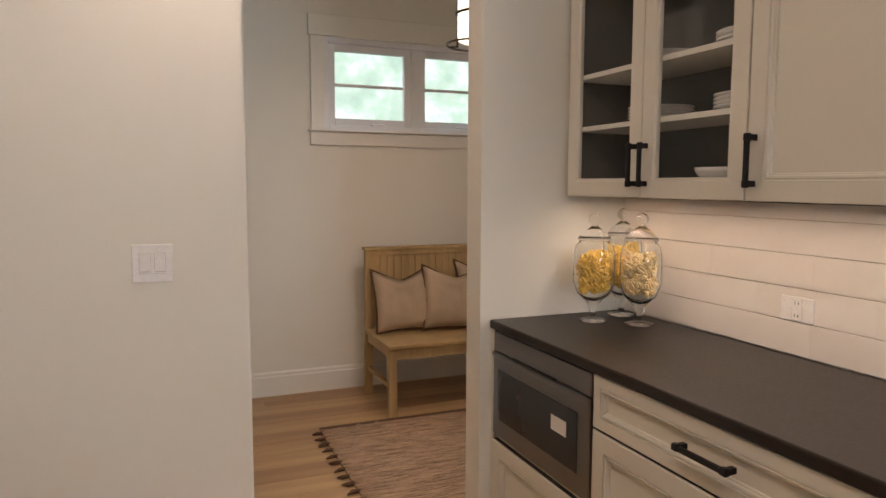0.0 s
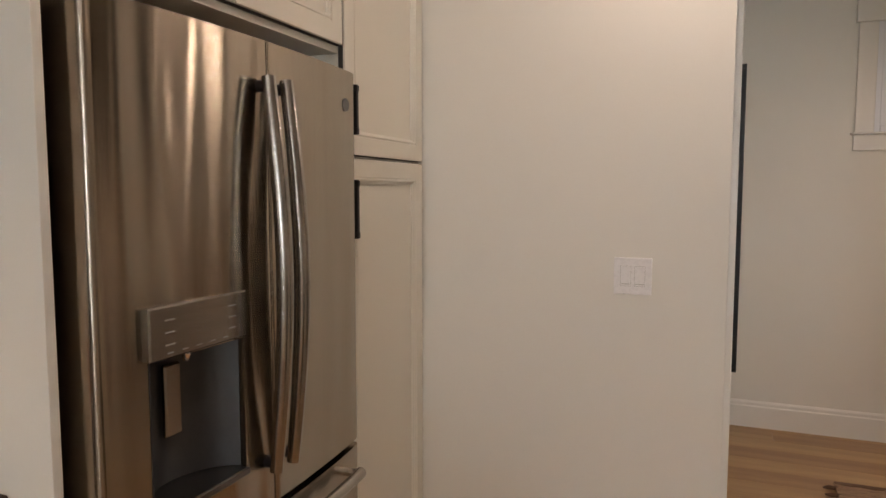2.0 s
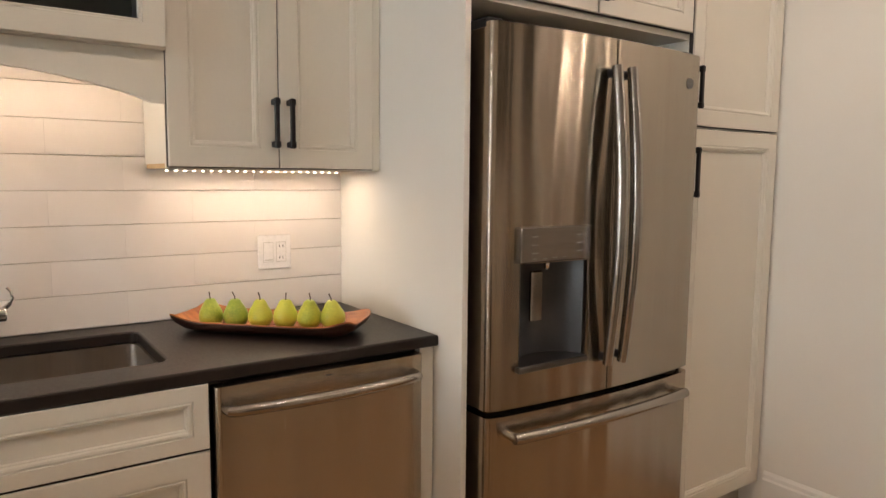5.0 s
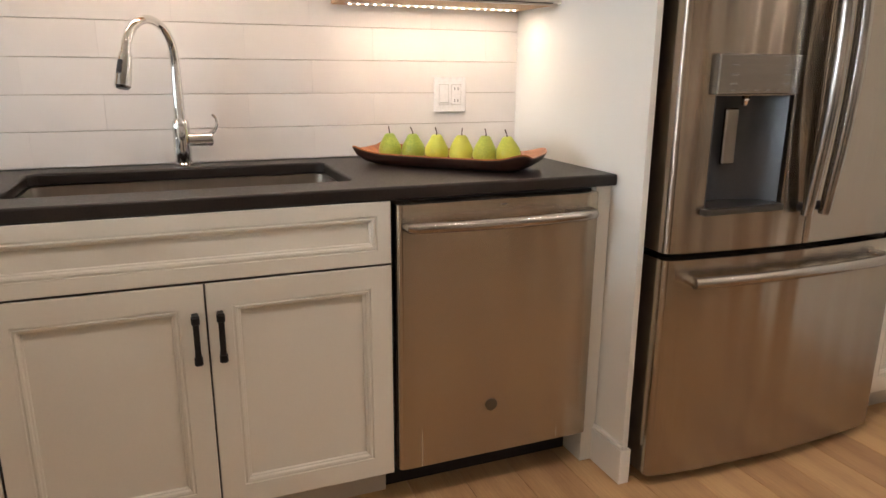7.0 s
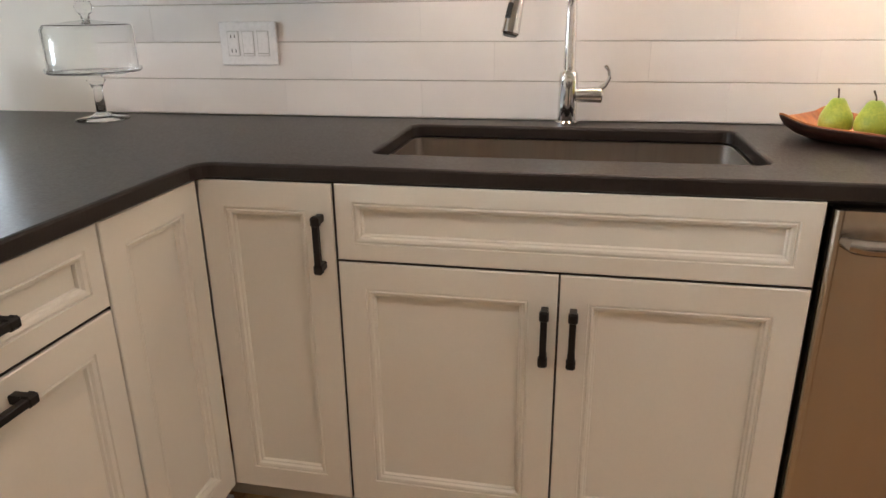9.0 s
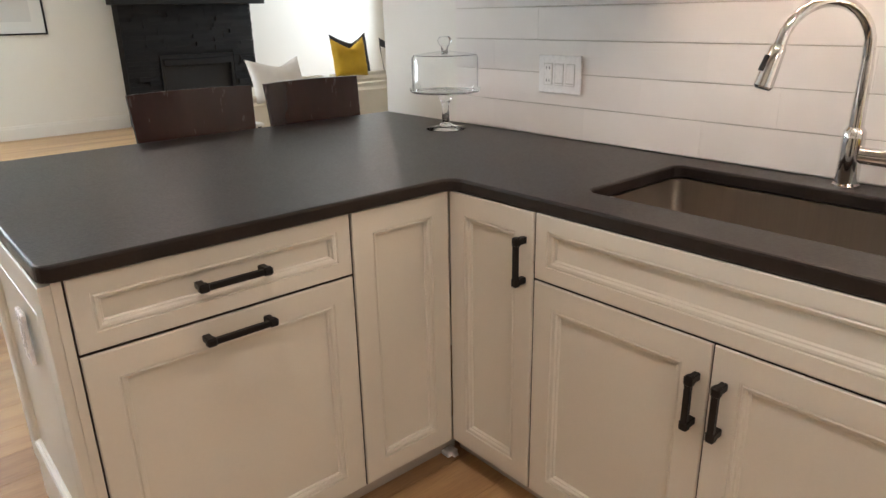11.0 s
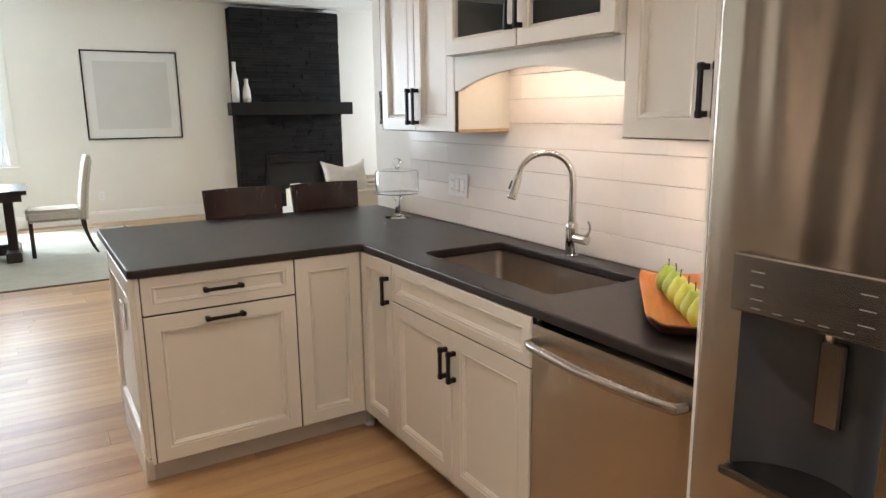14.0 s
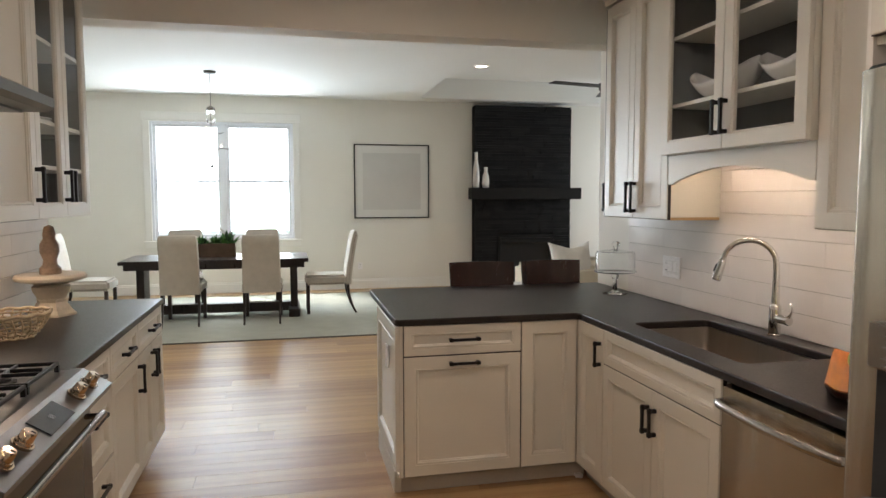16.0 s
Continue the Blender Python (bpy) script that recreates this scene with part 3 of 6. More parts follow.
PY = -1.905  # carcass face of the peninsula
c = thing("peninsula_cabinet", (1.25, -2.2, 0), "cream painted peninsula cabinet with a drawer over a wide pull-out front", "cabinet", G1)
carcass("body", .958, 1.568, -2.5, PY, .11, .88, c)
part("toe_kick", abox(.56, 1.569, -2.0, -1.976, 0, .11), M_TOE, c)
front(c, "drawer", (1.568, PY, .726), NX, Y_, .61, .155, (.305, .078, "h", .155))
front(c, "pull_out_front", (1.568, PY, .112), NX, Y_, .61, .611, (.305, .572, "h", .155))
c = thing("peninsula_corner_cabinet", (.8, -2.2, 0), "narrow cream painted door of the peninsula corner", "cabinet", G1)
carcass("body", .652, .956, -2.5, PY, .11, .88, c)
front(c, "door", (.956, PY, .112), NX, Y_, .306, .768)
# end of the peninsula
c = thing("peninsula_end_panel", (1.6, -2.2, 0), "cream painted panelled end of the peninsula with a small outlet", "cabinet panel")
bm = abox(1.570, 1.588, -2.62, -1.886, .1101, .88, bev=.001)
box(bm, 1.570, 1.588, -2.62, -1.976, 0, .1100)
part("panel_core", bm, M_CAB, c)
front(c, "panel", (1.588, -2.62, .14), Y_, X_, .73, .735, f=.07)
bm = abox(1.5885, 1.603, -2.62, -1.978, 0, .11)
box(bm, 1.5885, 1.598, -2.62, -1.886, .1105, .135, bev=.003)
part("base_moulding", bm, M_CAB, c)
bm = abox(1.588, 1.6, -2.635, -2.621, 0, .88)
part("corner_stile", bm, M_CAB, c)
c = thing("peninsula_back_panel", (1.1, -2.51, 0), "cream painted back of the peninsula under the overhang", "cabinet panel")
part("panel", abox(0.0, 1.569, -2.62, -2.505, 0, .88), M_CAB, c)
pl = thing("outlet_plate_peninsula", (1.6, -2.2, .6), "white outlet cover on the peninsula end", "outlet")
part("plate", abox(1.6, 1.609, -2.255, -2.185, .60, .72, bev=.002), M_WHITEPL, pl)
part("socket", abox(1.609, 1.611, -2.238, -2.202, .625, .695, bev=.001), M_WHITEPL, pl)


c = thing("floor_plug", (.60, -1.955, 0), "small white plastic plug on the floor in the toe-kick corner", "plug")
part("body", abox(.578, .622, -1.972, -1.938, .0005, .018, bev=.004), M_WHITEPL, c)
part("cap", abox(.588, .606, -1.937, -1.925, .003, .014, bev=.002), M_WHITEPL, c)

# ---- worktops ----
def arc(cx, cy, r, a0, a1, n=6):
    return [(cx + r * math.cos(radians(a0 + (a1 - a0) * k / n)), cy + r * math.sin(radians(a0 + (a1 - a0) * k / n))) for k in range(n + 1)]


def slab(name, outline, hole, z0, z1, label):
    """A stone top with eased edges and a hole."""
    bm = bmesh.new()

    def loop(pts, z, inset=0.0):
        c = []
        n = len(pts)
        for k in range(n):
            a, b, d = Vector(pts[k - 1]), Vector(pts[k]), Vector(pts[(k + 1) % n])
            u, v = (b - a).normalized(), (d - b).normalized()
            nrm = (Vector((-u.y, u.x)) + Vector((-v.y, v.x)))
            nrm = nrm / max(nrm.length_squared / 2, .3)
            c.append(bm.verts.new((*(b + nrm * inset), z)))
        return c
    levels = [(z1, .006), (z1 - .0018, .0018), (z1 - .006, 0), (z0 + .003, 0), (z0, .003)]
    sets = []
    for pts in ([outline] if not hole else [outline, hole]):
        rows = [loop(pts, z, i) for z, i in levels]
        for a, b in zip(rows, rows[1:]):
            for k in range(len(a)):
                bm.faces.new((a[k], a[(k + 1) % len(a)], b[(k + 1) % len(a)], b[k]))
        sets.append(rows)
    for which in (0, -1):
        edges = []
        for rows in sets:
            r = rows[which]
            for k in range(len(r)):
                edges.append(bm.edges.get((r[k], r[(k + 1) % len(r)])))
        bmesh.ops.triangle_fill(bm, edges=edges, use_beauty=True)
    return bm


out = [(0.0, -.002), (0.0, -3.02)] + arc(1.581, -2.992, .028, -90, 0) + arc(1.579, -1.901, .030, 0, 90) + \
      [(x, y) for x, y in reversed(arc(.688, -1.831, .04, 180, 270))] + [(.648, -.002)]
sx0, sx1, sy0, sy1 = .118, .515, -1.543, -.733
hole = list(reversed(arc(sx0 + .03, sy0 + .03, .03, 180, 270) + arc(sx1 - .03, sy0 + .03, .03, 270, 360) + arc(sx1 - .03, sy1 - .03, .03, 0, 90) + arc(sx0 + .03, sy1 - .03, .03, 90, 180)))
solid("worktop", slab("worktop", out, hole, .882, .915, ""), M_COUNTER, (.3, -1.2, .882), "dark leathered stone worktop with a sink cut-out, turning into a peninsula", "worktop")
# sink bowl
bm = bmesh.new()


def rrect(x0, x1, y0, y1, r, z):
    return [bm.verts.new((x, y, z)) for x, y in arc(x0 + r, y0 + r, r, 180, 270, 4) + arc(x1 - r, y0 + r, r, 270, 360, 4) + arc(x1 - r, y1 - r, r, 0, 90, 4) + arc(x0 + r, y1 - r, r, 90, 180, 4)]


rows = [rrect(sx0 - .02, sx1 + .02, sy0 - .02, sy1 + .02, .03, .880), rrect(sx0 + .004, sx1 - .004, sy0 + .004, sy1 - .004, .028, .880),
        rrect(sx0 + .006, sx1 - .006, sy0 + .006, sy1 - .006, .028, .70), rrect(sx0 + .022, sx1 - .022, sy0 + .022, sy1 - .022, .03, .665), rrect(sx0 + .1, sx1 - .1, sy0 + .2, sy1 - .2, .04, .655)]
for a, b in zip(rows, rows[1:]):
    for k in range(len(a)):
        bm.faces.new((a[k], a[(k + 1) % len(a)], b[(k + 1) % len(a)], b[k]))
bm.faces.new(rows[-1])
sink = thing("sink", (.3, -1.13, .65), "undermounted stainless single bowl sink in the dark worktop", "sink")
part("bowl", bm, M_SINK, sink, smooth="auto")
part("drain", lathe(bmesh.new(), [(.0, .658), (.045, .658), (.05, .656), (.05, .65)], (.30, -1.13, 0), 24, cap=False), M_CHROME, sink, smooth=True)

# faucet
f = thing("faucet", (.065, -1.14, .915), "tall chrome pull-down kitchen faucet with a side lever", "faucet")
bx, by = .065, -1.14
part("base", lathe(bmesh.new(), [(.0, .9155), (.029, .9155), (.029, .922), (.025, .926), (.0245, 1.03), (.0235, 1.045), (.017, 1.055), (.0, 1.055)], (bx, by, 0), 28, cap=False), M_CHROME, f, smooth="auto")
pts = [(bx, by, 1.05), (bx, by, 1.12), (bx, by, 1.20)]
tip = Vector((.186, -.126, 0)).normalized()
R = .107
for k in range(1, 13):
    a = math.pi * k / 12 * 0.95
    pts.append(Vector((bx, by, 1.222)) + tip * (R - R * math.cos(a)) + Z * (R * math.sin(a) * .97))
part("spout", tube(bmesh.new(), pts, [.0165, .015, .0135] + [.0125] * 12, 16), M_CHROME, f, smooth="auto")
e, d = Vector(pts[-1]), (Vector(pts[-1]) - Vector(pts[-2])).normalized()
part("spray_head", tube(bmesh.new(), [e, e + d * .006, e + d * .02, e + d * .065, e + d * .09, e + d * .094], [.0135, .0165, .0175, .020, .021, .018], 20), M_CHROME, f, smooth="auto")
part("spray_button", tube(bmesh.new(), [e + d * .022 + tip * .016, e + d * .055 + tip * .019], .0075, 10), M_PLASTIC, f)
part("spray_nozzle", tube(bmesh.new(), [e + d * .0935, e + d * .096], .016, 16), M_PLASTIC, f)
part("valve", tube(bmesh.new(), [(bx, by + .02, .992), (bx, by + .085, .992), (bx, by + .088, .992)], [.019, .0205, .018], 20), M_CHROME, f, smooth="auto")
part("lever", tube(bmesh.new(), [(bx, by + .078, 1.004), (bx, by + .094, 1.018), (bx, by + .103, 1.036), (bx, by + .100, 1.054), (bx, by + .090, 1.066)], [.008, .006, .0045, .004, .0045], 10), M_CHROME, f, smooth="auto")

# dishwasher
d = thing("dishwasher", (.35, -.37, 0), "brushed stainless dishwasher with a bowed bar handle", "dishwasher")
part("body", abox(.05, .60, -.664, -.057, .10, .872), M_PLASTIC, d)
part("toe_kick", abox(.50, .53, -.664, -.057, 0, .10), M_PLASTIC, d)
er = .016
dw = [(.606, -.660)] + [(.658 - er + er * math.sin(a), -.660 + er - er * math.cos(a)) for a in (math.pi / 2 * k / 7 for k in range(8))]
dw += [(.658 - er + er * math.cos(a), -.060 - er + er * math.sin(a)) for a in (math.pi / 2 * k / 7 for k in range(8))] + [(.606, -.060)]
dd = part("door", prism(bmesh.new(), dw, .122, .868, 2), M_STEEL_G, d, "brushed stainless door", smooth="auto")
part("door_gap", abox(.60, .6055, -.664, -.057, .115, .872), M_PLASTIC, d)
hp = [(.662, -.635, .815), (.688, -.630, .815)] + [(.695 + .020 * math.sin(math.pi * k / 10), -.615 + .50 * k / 10, .815) for k in range(0, 11)] + [(.688, -.100, .815), (.662, -.095, .815)]
part("handle", tube(bmesh.new(), hp, .0145, 16), M_STEEL, dd, "bowed tubular steel handle", smooth="auto")
part("badge", tube(bmesh.new(), [(.6582, -.385, .275), (.6600, -.385, .275)], .018, 20), M_STEEL_D, dd, "small round badge")
part("button_mark", abox(.6582, .659, -.37, -.352, .852, .856), M_DARKTEXT, dd)

# fridge
FR = thing("refrigerator", (.45, .478, 0), "stainless french-door refrigerator with a water dispenser and bowed handles", "refrigerator")
y0, y1 = .046, .966
part("body", abox(.06, .700, y0 + .008, y1 - .008, .03, 1.775, bev=.004), M_STEEL_D, FR, "dark grey refrigerator body")
part("base_grille", abox(.62, .70, y0 + .02, y1 - .02, .0, .065), M_PLASTIC, FR)


def bowed(yA, yB, z0, z1, bow, cut=None, t=.055, n=14):
    """A door bowed over the fridge's whole width."""
    bm = bmesh.new()
    def xf(y):
        s = (y - y0) / (y1 - y0) * 2 - 1
        return .825 + bow * (1 - s * s)
    ys = [yA + (yB - yA) * k / n for k in range(n + 1)]
    ra, rb = (.020 if yA == y0 else .004), (.020 if yB == y1 else .004)
    fr = [(xf(yA) - ra * (1 - math.sin(a)), yA + ra * (1 - math.cos(a))) for a in (math.pi / 2 * k / 6 for k in range(7))]
    fr += [(xf(y), y) for y in ys[1:-1]]
    fr += [(xf(yB) - rb * (1 - math.cos(a)), yB - rb * (1 - math.sin(a))) for a in (math.pi / 2 * k / 6 for k in range(7))]
    prism(bm, fr + [(.712, yB), (.712, yA)], z0, z1, 2)
    return bm, xf


bow = .029
bm, xf = bowed(y0, .5035, .718, 1.797, bow)
# dispenser recess is cut out of the left door
dy0, dy1, dz0_, dz1_ = .135, .414, .81, 1.241
left = part("door", bm, M_STEEL_V, FR, "left stainless door with the dispenser", smooth="auto")
cut = abox(.716, .95, dy0 + .012, dy1 - .012, dz0_ + .03, 1.136)
cutob = part("cutter", cut, M_GREY)
mod = left.modifiers.new("recess", "BOOLEAN")
mod.operation, mod.object, mod.solver = "DIFFERENCE", cutob, "EXACT"
dg = bpy.context.evaluated_depsgraph_get()
me = bpy.data.meshes.new_from_object(left.evaluated_get(dg))
left.modifiers.clear()
left.data = me
bpy.data.objects.remove(cutob)
bm, xf = bowed(.5075, y1, .718, 1.797, bow)
right = part("door", bm, M_STEEL_V, FR, "right stainless door with a round badge", smooth="auto")
bm, xf = bowed(y0, y1, .040, .698, bow)
low = part("freezer_drawer", bm, M_STEEL_V, FR, "stainless freezer drawer", smooth="auto")
part("gasket", abox(.701, .7115, y0 + .01, y1 - .01, .68, .73), M_PLASTIC, FR)
# dispenser
ra_, rb_ = dy0 + .0125, dy1 - .0125
curve = [(xf((ra_ + rb_) / 2) - .008 - .085 * math.sin(math.pi * k / 16) ** .6, ra_ + (rb_ - ra_) * k / 16) for k in range(17)]
part("recess_liner", prism(bmesh.new(), [(.7165, ra_)] + [(max(x, .722), y + (.0005 if k == 0 else -.0005 if k == 16 else 0)) for k, (x, y) in enumerate(curve)] + [(.7165, rb_)], dz0_ + .0335, 1.1355, 2), M_GREY, left, "dark grey curved dispenser recess", smooth="auto")
pn = part("control_panel", abox(xf(dy0) - .012, xf(dy1) + .002, dy0, dy1, 1.139, dz1_, bev=.003), M_STEEL, left, "brushed steel control panel")
for k in range(3):
    for yy in (dy0 + .05, dy1 - .05):
        part("control_mark", abox(xf(dy1) + .0022, xf(dy1) + .0028, yy - .012, yy + .012, 1.165 + k * .024, 1.167 + k * .024), M_TEXT, pn)
for k in range(5):
    yy = dy0 + .05 + k * .039
    part("control_mark", abox(xf(dy1) + .0022, xf(dy1) + .0028, yy - .008, yy + .008, 1.149, 1.151), M_TEXT, pn)
part("paddle", abox(.757, .772, .253, .298, .945, 1.10, bev=.004), M_STEEL, left, "steel dispenser paddle")
part("nozzle", lathe(bmesh.new(), [(.0, 1.108), (.008, 1.108), (.011, 1.1375), (.0, 1.1375)], (.80, .285, 0), 12, cap=False), M_CHROME, left, smooth=True)
part("drip_tray", abox(.7205, xf(dy1) + .004, dy0 + .013, dy1 - .013, dz0_ + .0305, dz0_ + .0325), M_STEEL_D, left)
part("recess_lip", abox(xf(dy0) - .004, xf(dy1) + .003, dy0, dy1, dz0_ + .012, dz0_ + .0295, bev=.003), M_STEEL_D, left)
part("badge", tube(bmesh.new(), [(xf(.888) - .002, .888, 1.70), (xf(.888) + .003, .888, 1.70)], .018, 20), M_STEEL_D, right, "small round badge")
for k, (door, yy) in enumerate(((left, .474), (right, .541))):
    pts = []
    for j in range(0, 15):
        s = j / 14
        z = .808 + .904 * s
        pts.append((xf(yy) + .027 + .034 * math.sin(math.pi * s), yy, z))
    h = part("handle", tube(bmesh.new(), pts, [.016 + .004 * math.sin(math.pi * j / 14) for j in range(15)], 14), M_STEEL, door, "long bowed steel handle", smooth="auto")
    for z in (.828, 1.692):
        part("handle_mount", tube(bmesh.new(), [(xf(yy) - .003, yy, z), (xf(yy) + .032, yy, z)], .014, 12), M_BLACK, door, smooth="auto")
pts = [(xf(.105 + .775 * j / 16) + .043, .105 + .775 * j / 16, .645) for j in range(17)]
part("handle", tube(bmesh.new(), pts, .0165, 14), M_STEEL, low, "bowed steel drawer handle", smooth="auto")
for yy in (.115, .87):
    part("handle_mount", tube(bmesh.new(), [(xf(yy) - .003, yy, .645), (xf(yy) + .044, yy, .645)], .013, 12), M_CHROME, low, smooth="auto")
for yy in (.075, .92):
    part("hinge_cover", abox(.60, .80, yy - .03, yy + .03, 1.779, 1.812, bev=.006), M_PLASTIC, FR)

# panel, cabinet over the fridge, pantry
c = thing("fridge_side_panel", (.4, .01, 0), "tall painted side panel between the worktop and the refrigerator", "cabinet panel")
part("panel", abox(.0, .762, .0005, .020, 0, 2.60, bev=.001), M_WALL, c)
bm = bmesh.new()
box(bm, .60, .7615, -.015, -.0002, 0, .11)
box(bm, .61, .775, -.011, -.0005, .11, .125, bev=.003)
box(bm, .7622, .777, -.015, .02, 0, .11)
part("base_moulding", bm, M_TRIM, c)
c = thing("over_fridge_cabinet", (.4, .49, 1.87), "cream painted two-door cabinet over the refrigerator", "cabinet")
carcass("body", .02, .755, .022, .982, 1.865, 2.60, c)
front(c, "door", (.755, .022, 1.885), Y_, X_, .478, .69, (.45, .11, "v", .14))
front(c, "door", (.755, .500, 1.885), Y_, X_, .478, .69, (.028, .11, "v", .14))
c = thing("pantry_cabinet", (.4, 1.25, 0), "tall cream painted pantry cabinet with an upper and a lower door", "cabinet")
carcass("body", .02, .755, .984, 1.562, .11, 2.60, c)
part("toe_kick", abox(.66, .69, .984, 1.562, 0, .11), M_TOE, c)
front(c, "lower_door", (.755, .986, .112), Y_, X_, .569, 1.450, (.0075, 1.29, "v", .17))
front(c, "upper_door", (.755, .986, 1.568), Y_, X_, .569, 1.01, (.0075, .13, "v", .14))

# wall cabinets over the sink run
G2 = "wall cabinets of the sink run"
UX = .28
c = thing("wall_cabinet", (.14, -.35, 1.4), "cream painted two-door wall cabinet beside the refrigerator panel", "cabinet", G2)
carcass("body", .001, UX, -.668, -.002, 1.412, 2.60, c)
part("underside", abox(.004, UX - .003, -.664, -.006, 1.398, 1.4115), M_CABSIDE, c, "unpainted maple underside")
part("face_rail", abox(UX - .018, UX, -.668, -.002, 1.396, 1.4115), M_CAB, c)
part("end_stile", abox(UX + .0005, UX + .018, -.028, -.002, 1.40, 2.60, bev=.001), M_CAB, c)
front(c, "door", (UX, -.668, 1.40), Y_, X_, .320, 1.185, (.300, .132, "v", .14))
front(c, "door", (UX, -.348, 1.40), Y_, X_, .320, 1.185, (.028, .132, "v", .14))
c = thing("wall_cabinet", (.14, -2.0, 1.4), "cream painted two-door wall cabinet over the peninsula end", "cabinet", G2)
carcass("body", .001, UX, -2.31, -1.63, 1.412, 2.60, c)
part("underside", abox(.004, UX - .003, -2.306, -1.634, 1.398, 1.4115), M_CABSIDE, c, "unpainted maple underside")
front(c, "door", (UX, -2.31, 1.40), Y_, X_, .34, 1.185, (.312, .11, "v", .16))
front(c, "door", (UX, -1.97, 1.40), Y_, X_, .34, 1.185, (.028, .11, "v", .16))
front(c, "end_door", (.012, -2.31, 1.40), X_, NY, .284, 1.185, (.268, .11, "v", .16))


def open_case(x0, x1, y0, y1, z0, z1, t, back, shelves, parent):
    """A cabinet case that shows its inside through glass; back: the x of its wall side."""
    bm = bmesh.new()
    box(bm, x0, x1, y0, y0 + t, z0, z1)
    box(bm, x0, x1, y1 - t, y1, z0, z1)
    box(bm, x0, x1, y0 + t, y1 - t, z0, z0 + t)
    box(bm, x0, x1, y0 + t, y1 - t, z1 - t, z1)
    part("case", bm, M_CAB, parent)
    b0, b1 = (x0, x0 + .006) if back < (x0 + x1) / 2 else (x1 - .006, x1)
    # thin lining whose dark grey paints in the shade behind the glass
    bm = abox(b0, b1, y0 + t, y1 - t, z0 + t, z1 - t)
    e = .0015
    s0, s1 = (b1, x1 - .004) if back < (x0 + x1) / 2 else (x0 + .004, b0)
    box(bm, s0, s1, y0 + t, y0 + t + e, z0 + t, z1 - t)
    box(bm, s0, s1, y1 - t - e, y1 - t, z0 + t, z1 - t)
    part("inside_shade_lining", bm, M_INNER, parent, "cabinet interior lining with its shade painted dark grey")
    for z in shelves:
        part("shelf", abox(s0, s1 - .02 if back < (x0 + x1) / 2 else s1, y0 + t + e, y1 - t - e, z - .018, z, bev=.001), M_CAB, parent)


c = thing("glass_wall_cabinet", (.15, -1.15, 1.71), "cream glass-door cabinet over the sink arch, with white bowls inside", "cabinet", G2)
GX = .325
open_case(.001, GX, -1.628, -.670, 1.712, 2.60, .018, 0, (1.953, 2.27), c)
front(c, "door", (GX, -1.628, 1.712), Y_, X_, .479, .873, (.451, .13, "v", .14), glass=True)
front(c, "door", (GX, -1.149, 1.712), Y_, X_, .479, .873, (.028, .13, "v", .14), glass=True)
c = thing("arched_valance", (.28, -1.15, 1.56), "cream painted arched valance under the glass cabinet", "cabinet valance")
n = 24
pts = [(-1.628, 1.711), (-1.628, 1.572), (-1.595, 1.572)]
for k in range(n + 1):
    s = k / n
    pts.append((-1.595 + .892 * s, 1.572 + .072 * math.sin(math.pi * s) ** .8))
pts += [(-.670, 1.572), (-.670, 1.711)]
part("valance", prism(bmesh.new(), pts, .28, .30, 0), M_CAB, c)
bm = abox(.004, .268, -1.625, -.674, 1.700, 1.7115)
part("soffit_panel", bm, M_CABSIDE, c)

# crown along the wall cabinets
def crown(name, path, n, z=2.60):
    """A stepped crown between cabinet tops and ceiling; path: points along the cabinet faces; n: outward at each point."""
    bm = bmesh.new()
    prof = [(0, 0), (.012, 0), (.012, .03), (.03, .05), (.045, .09), (.055, .095), (.055, .138), (0, .138)]
    rows = [[bm.verts.new(Vector((p[0], p[1], z)) + Vector((m[0], m[1], 0)) * a + Z * b) for a, b in prof] for p, m in zip(path, n)]
    for a, b in zip(rows, rows[1:]):
        for k in range(len(prof)):
            j = (k + 1) % len(prof)
            bm.faces.new((a[k], a[j], b[j], b[k]))
    bm.faces.new(rows[0])
    bm.faces.new(rows[-1])
    return solid(name, bm, M_CAB, (path[0][0], path[0][1], z), "cream painted crown moulding on top of the wall cabinets", "crown moulding")


crown("crown_moulding", [(.01, -2.312), (.300, -2.312), (.300, -1.628), (.347, -1.628), (.347, -.668), (.300, -.668), (.300, .0), (.777, .0), (.777, 1.55)],
      [(0, -1), (1, -1), (1, 0), (1, -1), (1, 1), (1, 0), (1, -1), (1, -1), (1, 0)])

# ---- kitchen: the range run ----
RX = 2.775  # carcass face, doors proud towards -x
G3 = "base cabinets of the range run"


def base_r(name, y0, y1, label, kind, RX=RX, XR=XR):
    c = thing(name, (3.05, (y0 + y1) / 2, 0), label, "cabinet", G3)
    carcass("body", RX, XR - .01, y0 + .001, y1 - .001, .11, .88, c)
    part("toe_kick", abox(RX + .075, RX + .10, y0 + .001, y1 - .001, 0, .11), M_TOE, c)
    w = y1 - y0
    if kind == "drawers":
        for z, h in ((.716, .165), (.42, .292), (.112, .304)):
            front(c, "drawer", (RX, y1, z), NY, NX, w, h, (w / 2, h / 2 if h < .2 else h - .07, "h", .17))
    elif kind == "door":
        front(c, "drawer", (RX, y1, .716), NY, NX, w, .165, (w / 2, .08, "h", .15))
        front(c, "door", (RX, y1, .112), NY, NX, w, .602, (w - .03, .49, "v", .14))
    elif kind == "doors":
        front(c, "drawer", (RX, y1, .716), NY, NX, w, .165, (w / 2, .08, "h", .17))
        front(c, "door", (RX, y1, .112), NY, NX, w / 2, .602, (w / 2 - .03, .49, "v", .14))
        front(c, "door", (RX, y1 - w / 2, .112), NY, NX, w / 2, .602, (.03, .49, "v", .14))
    return c


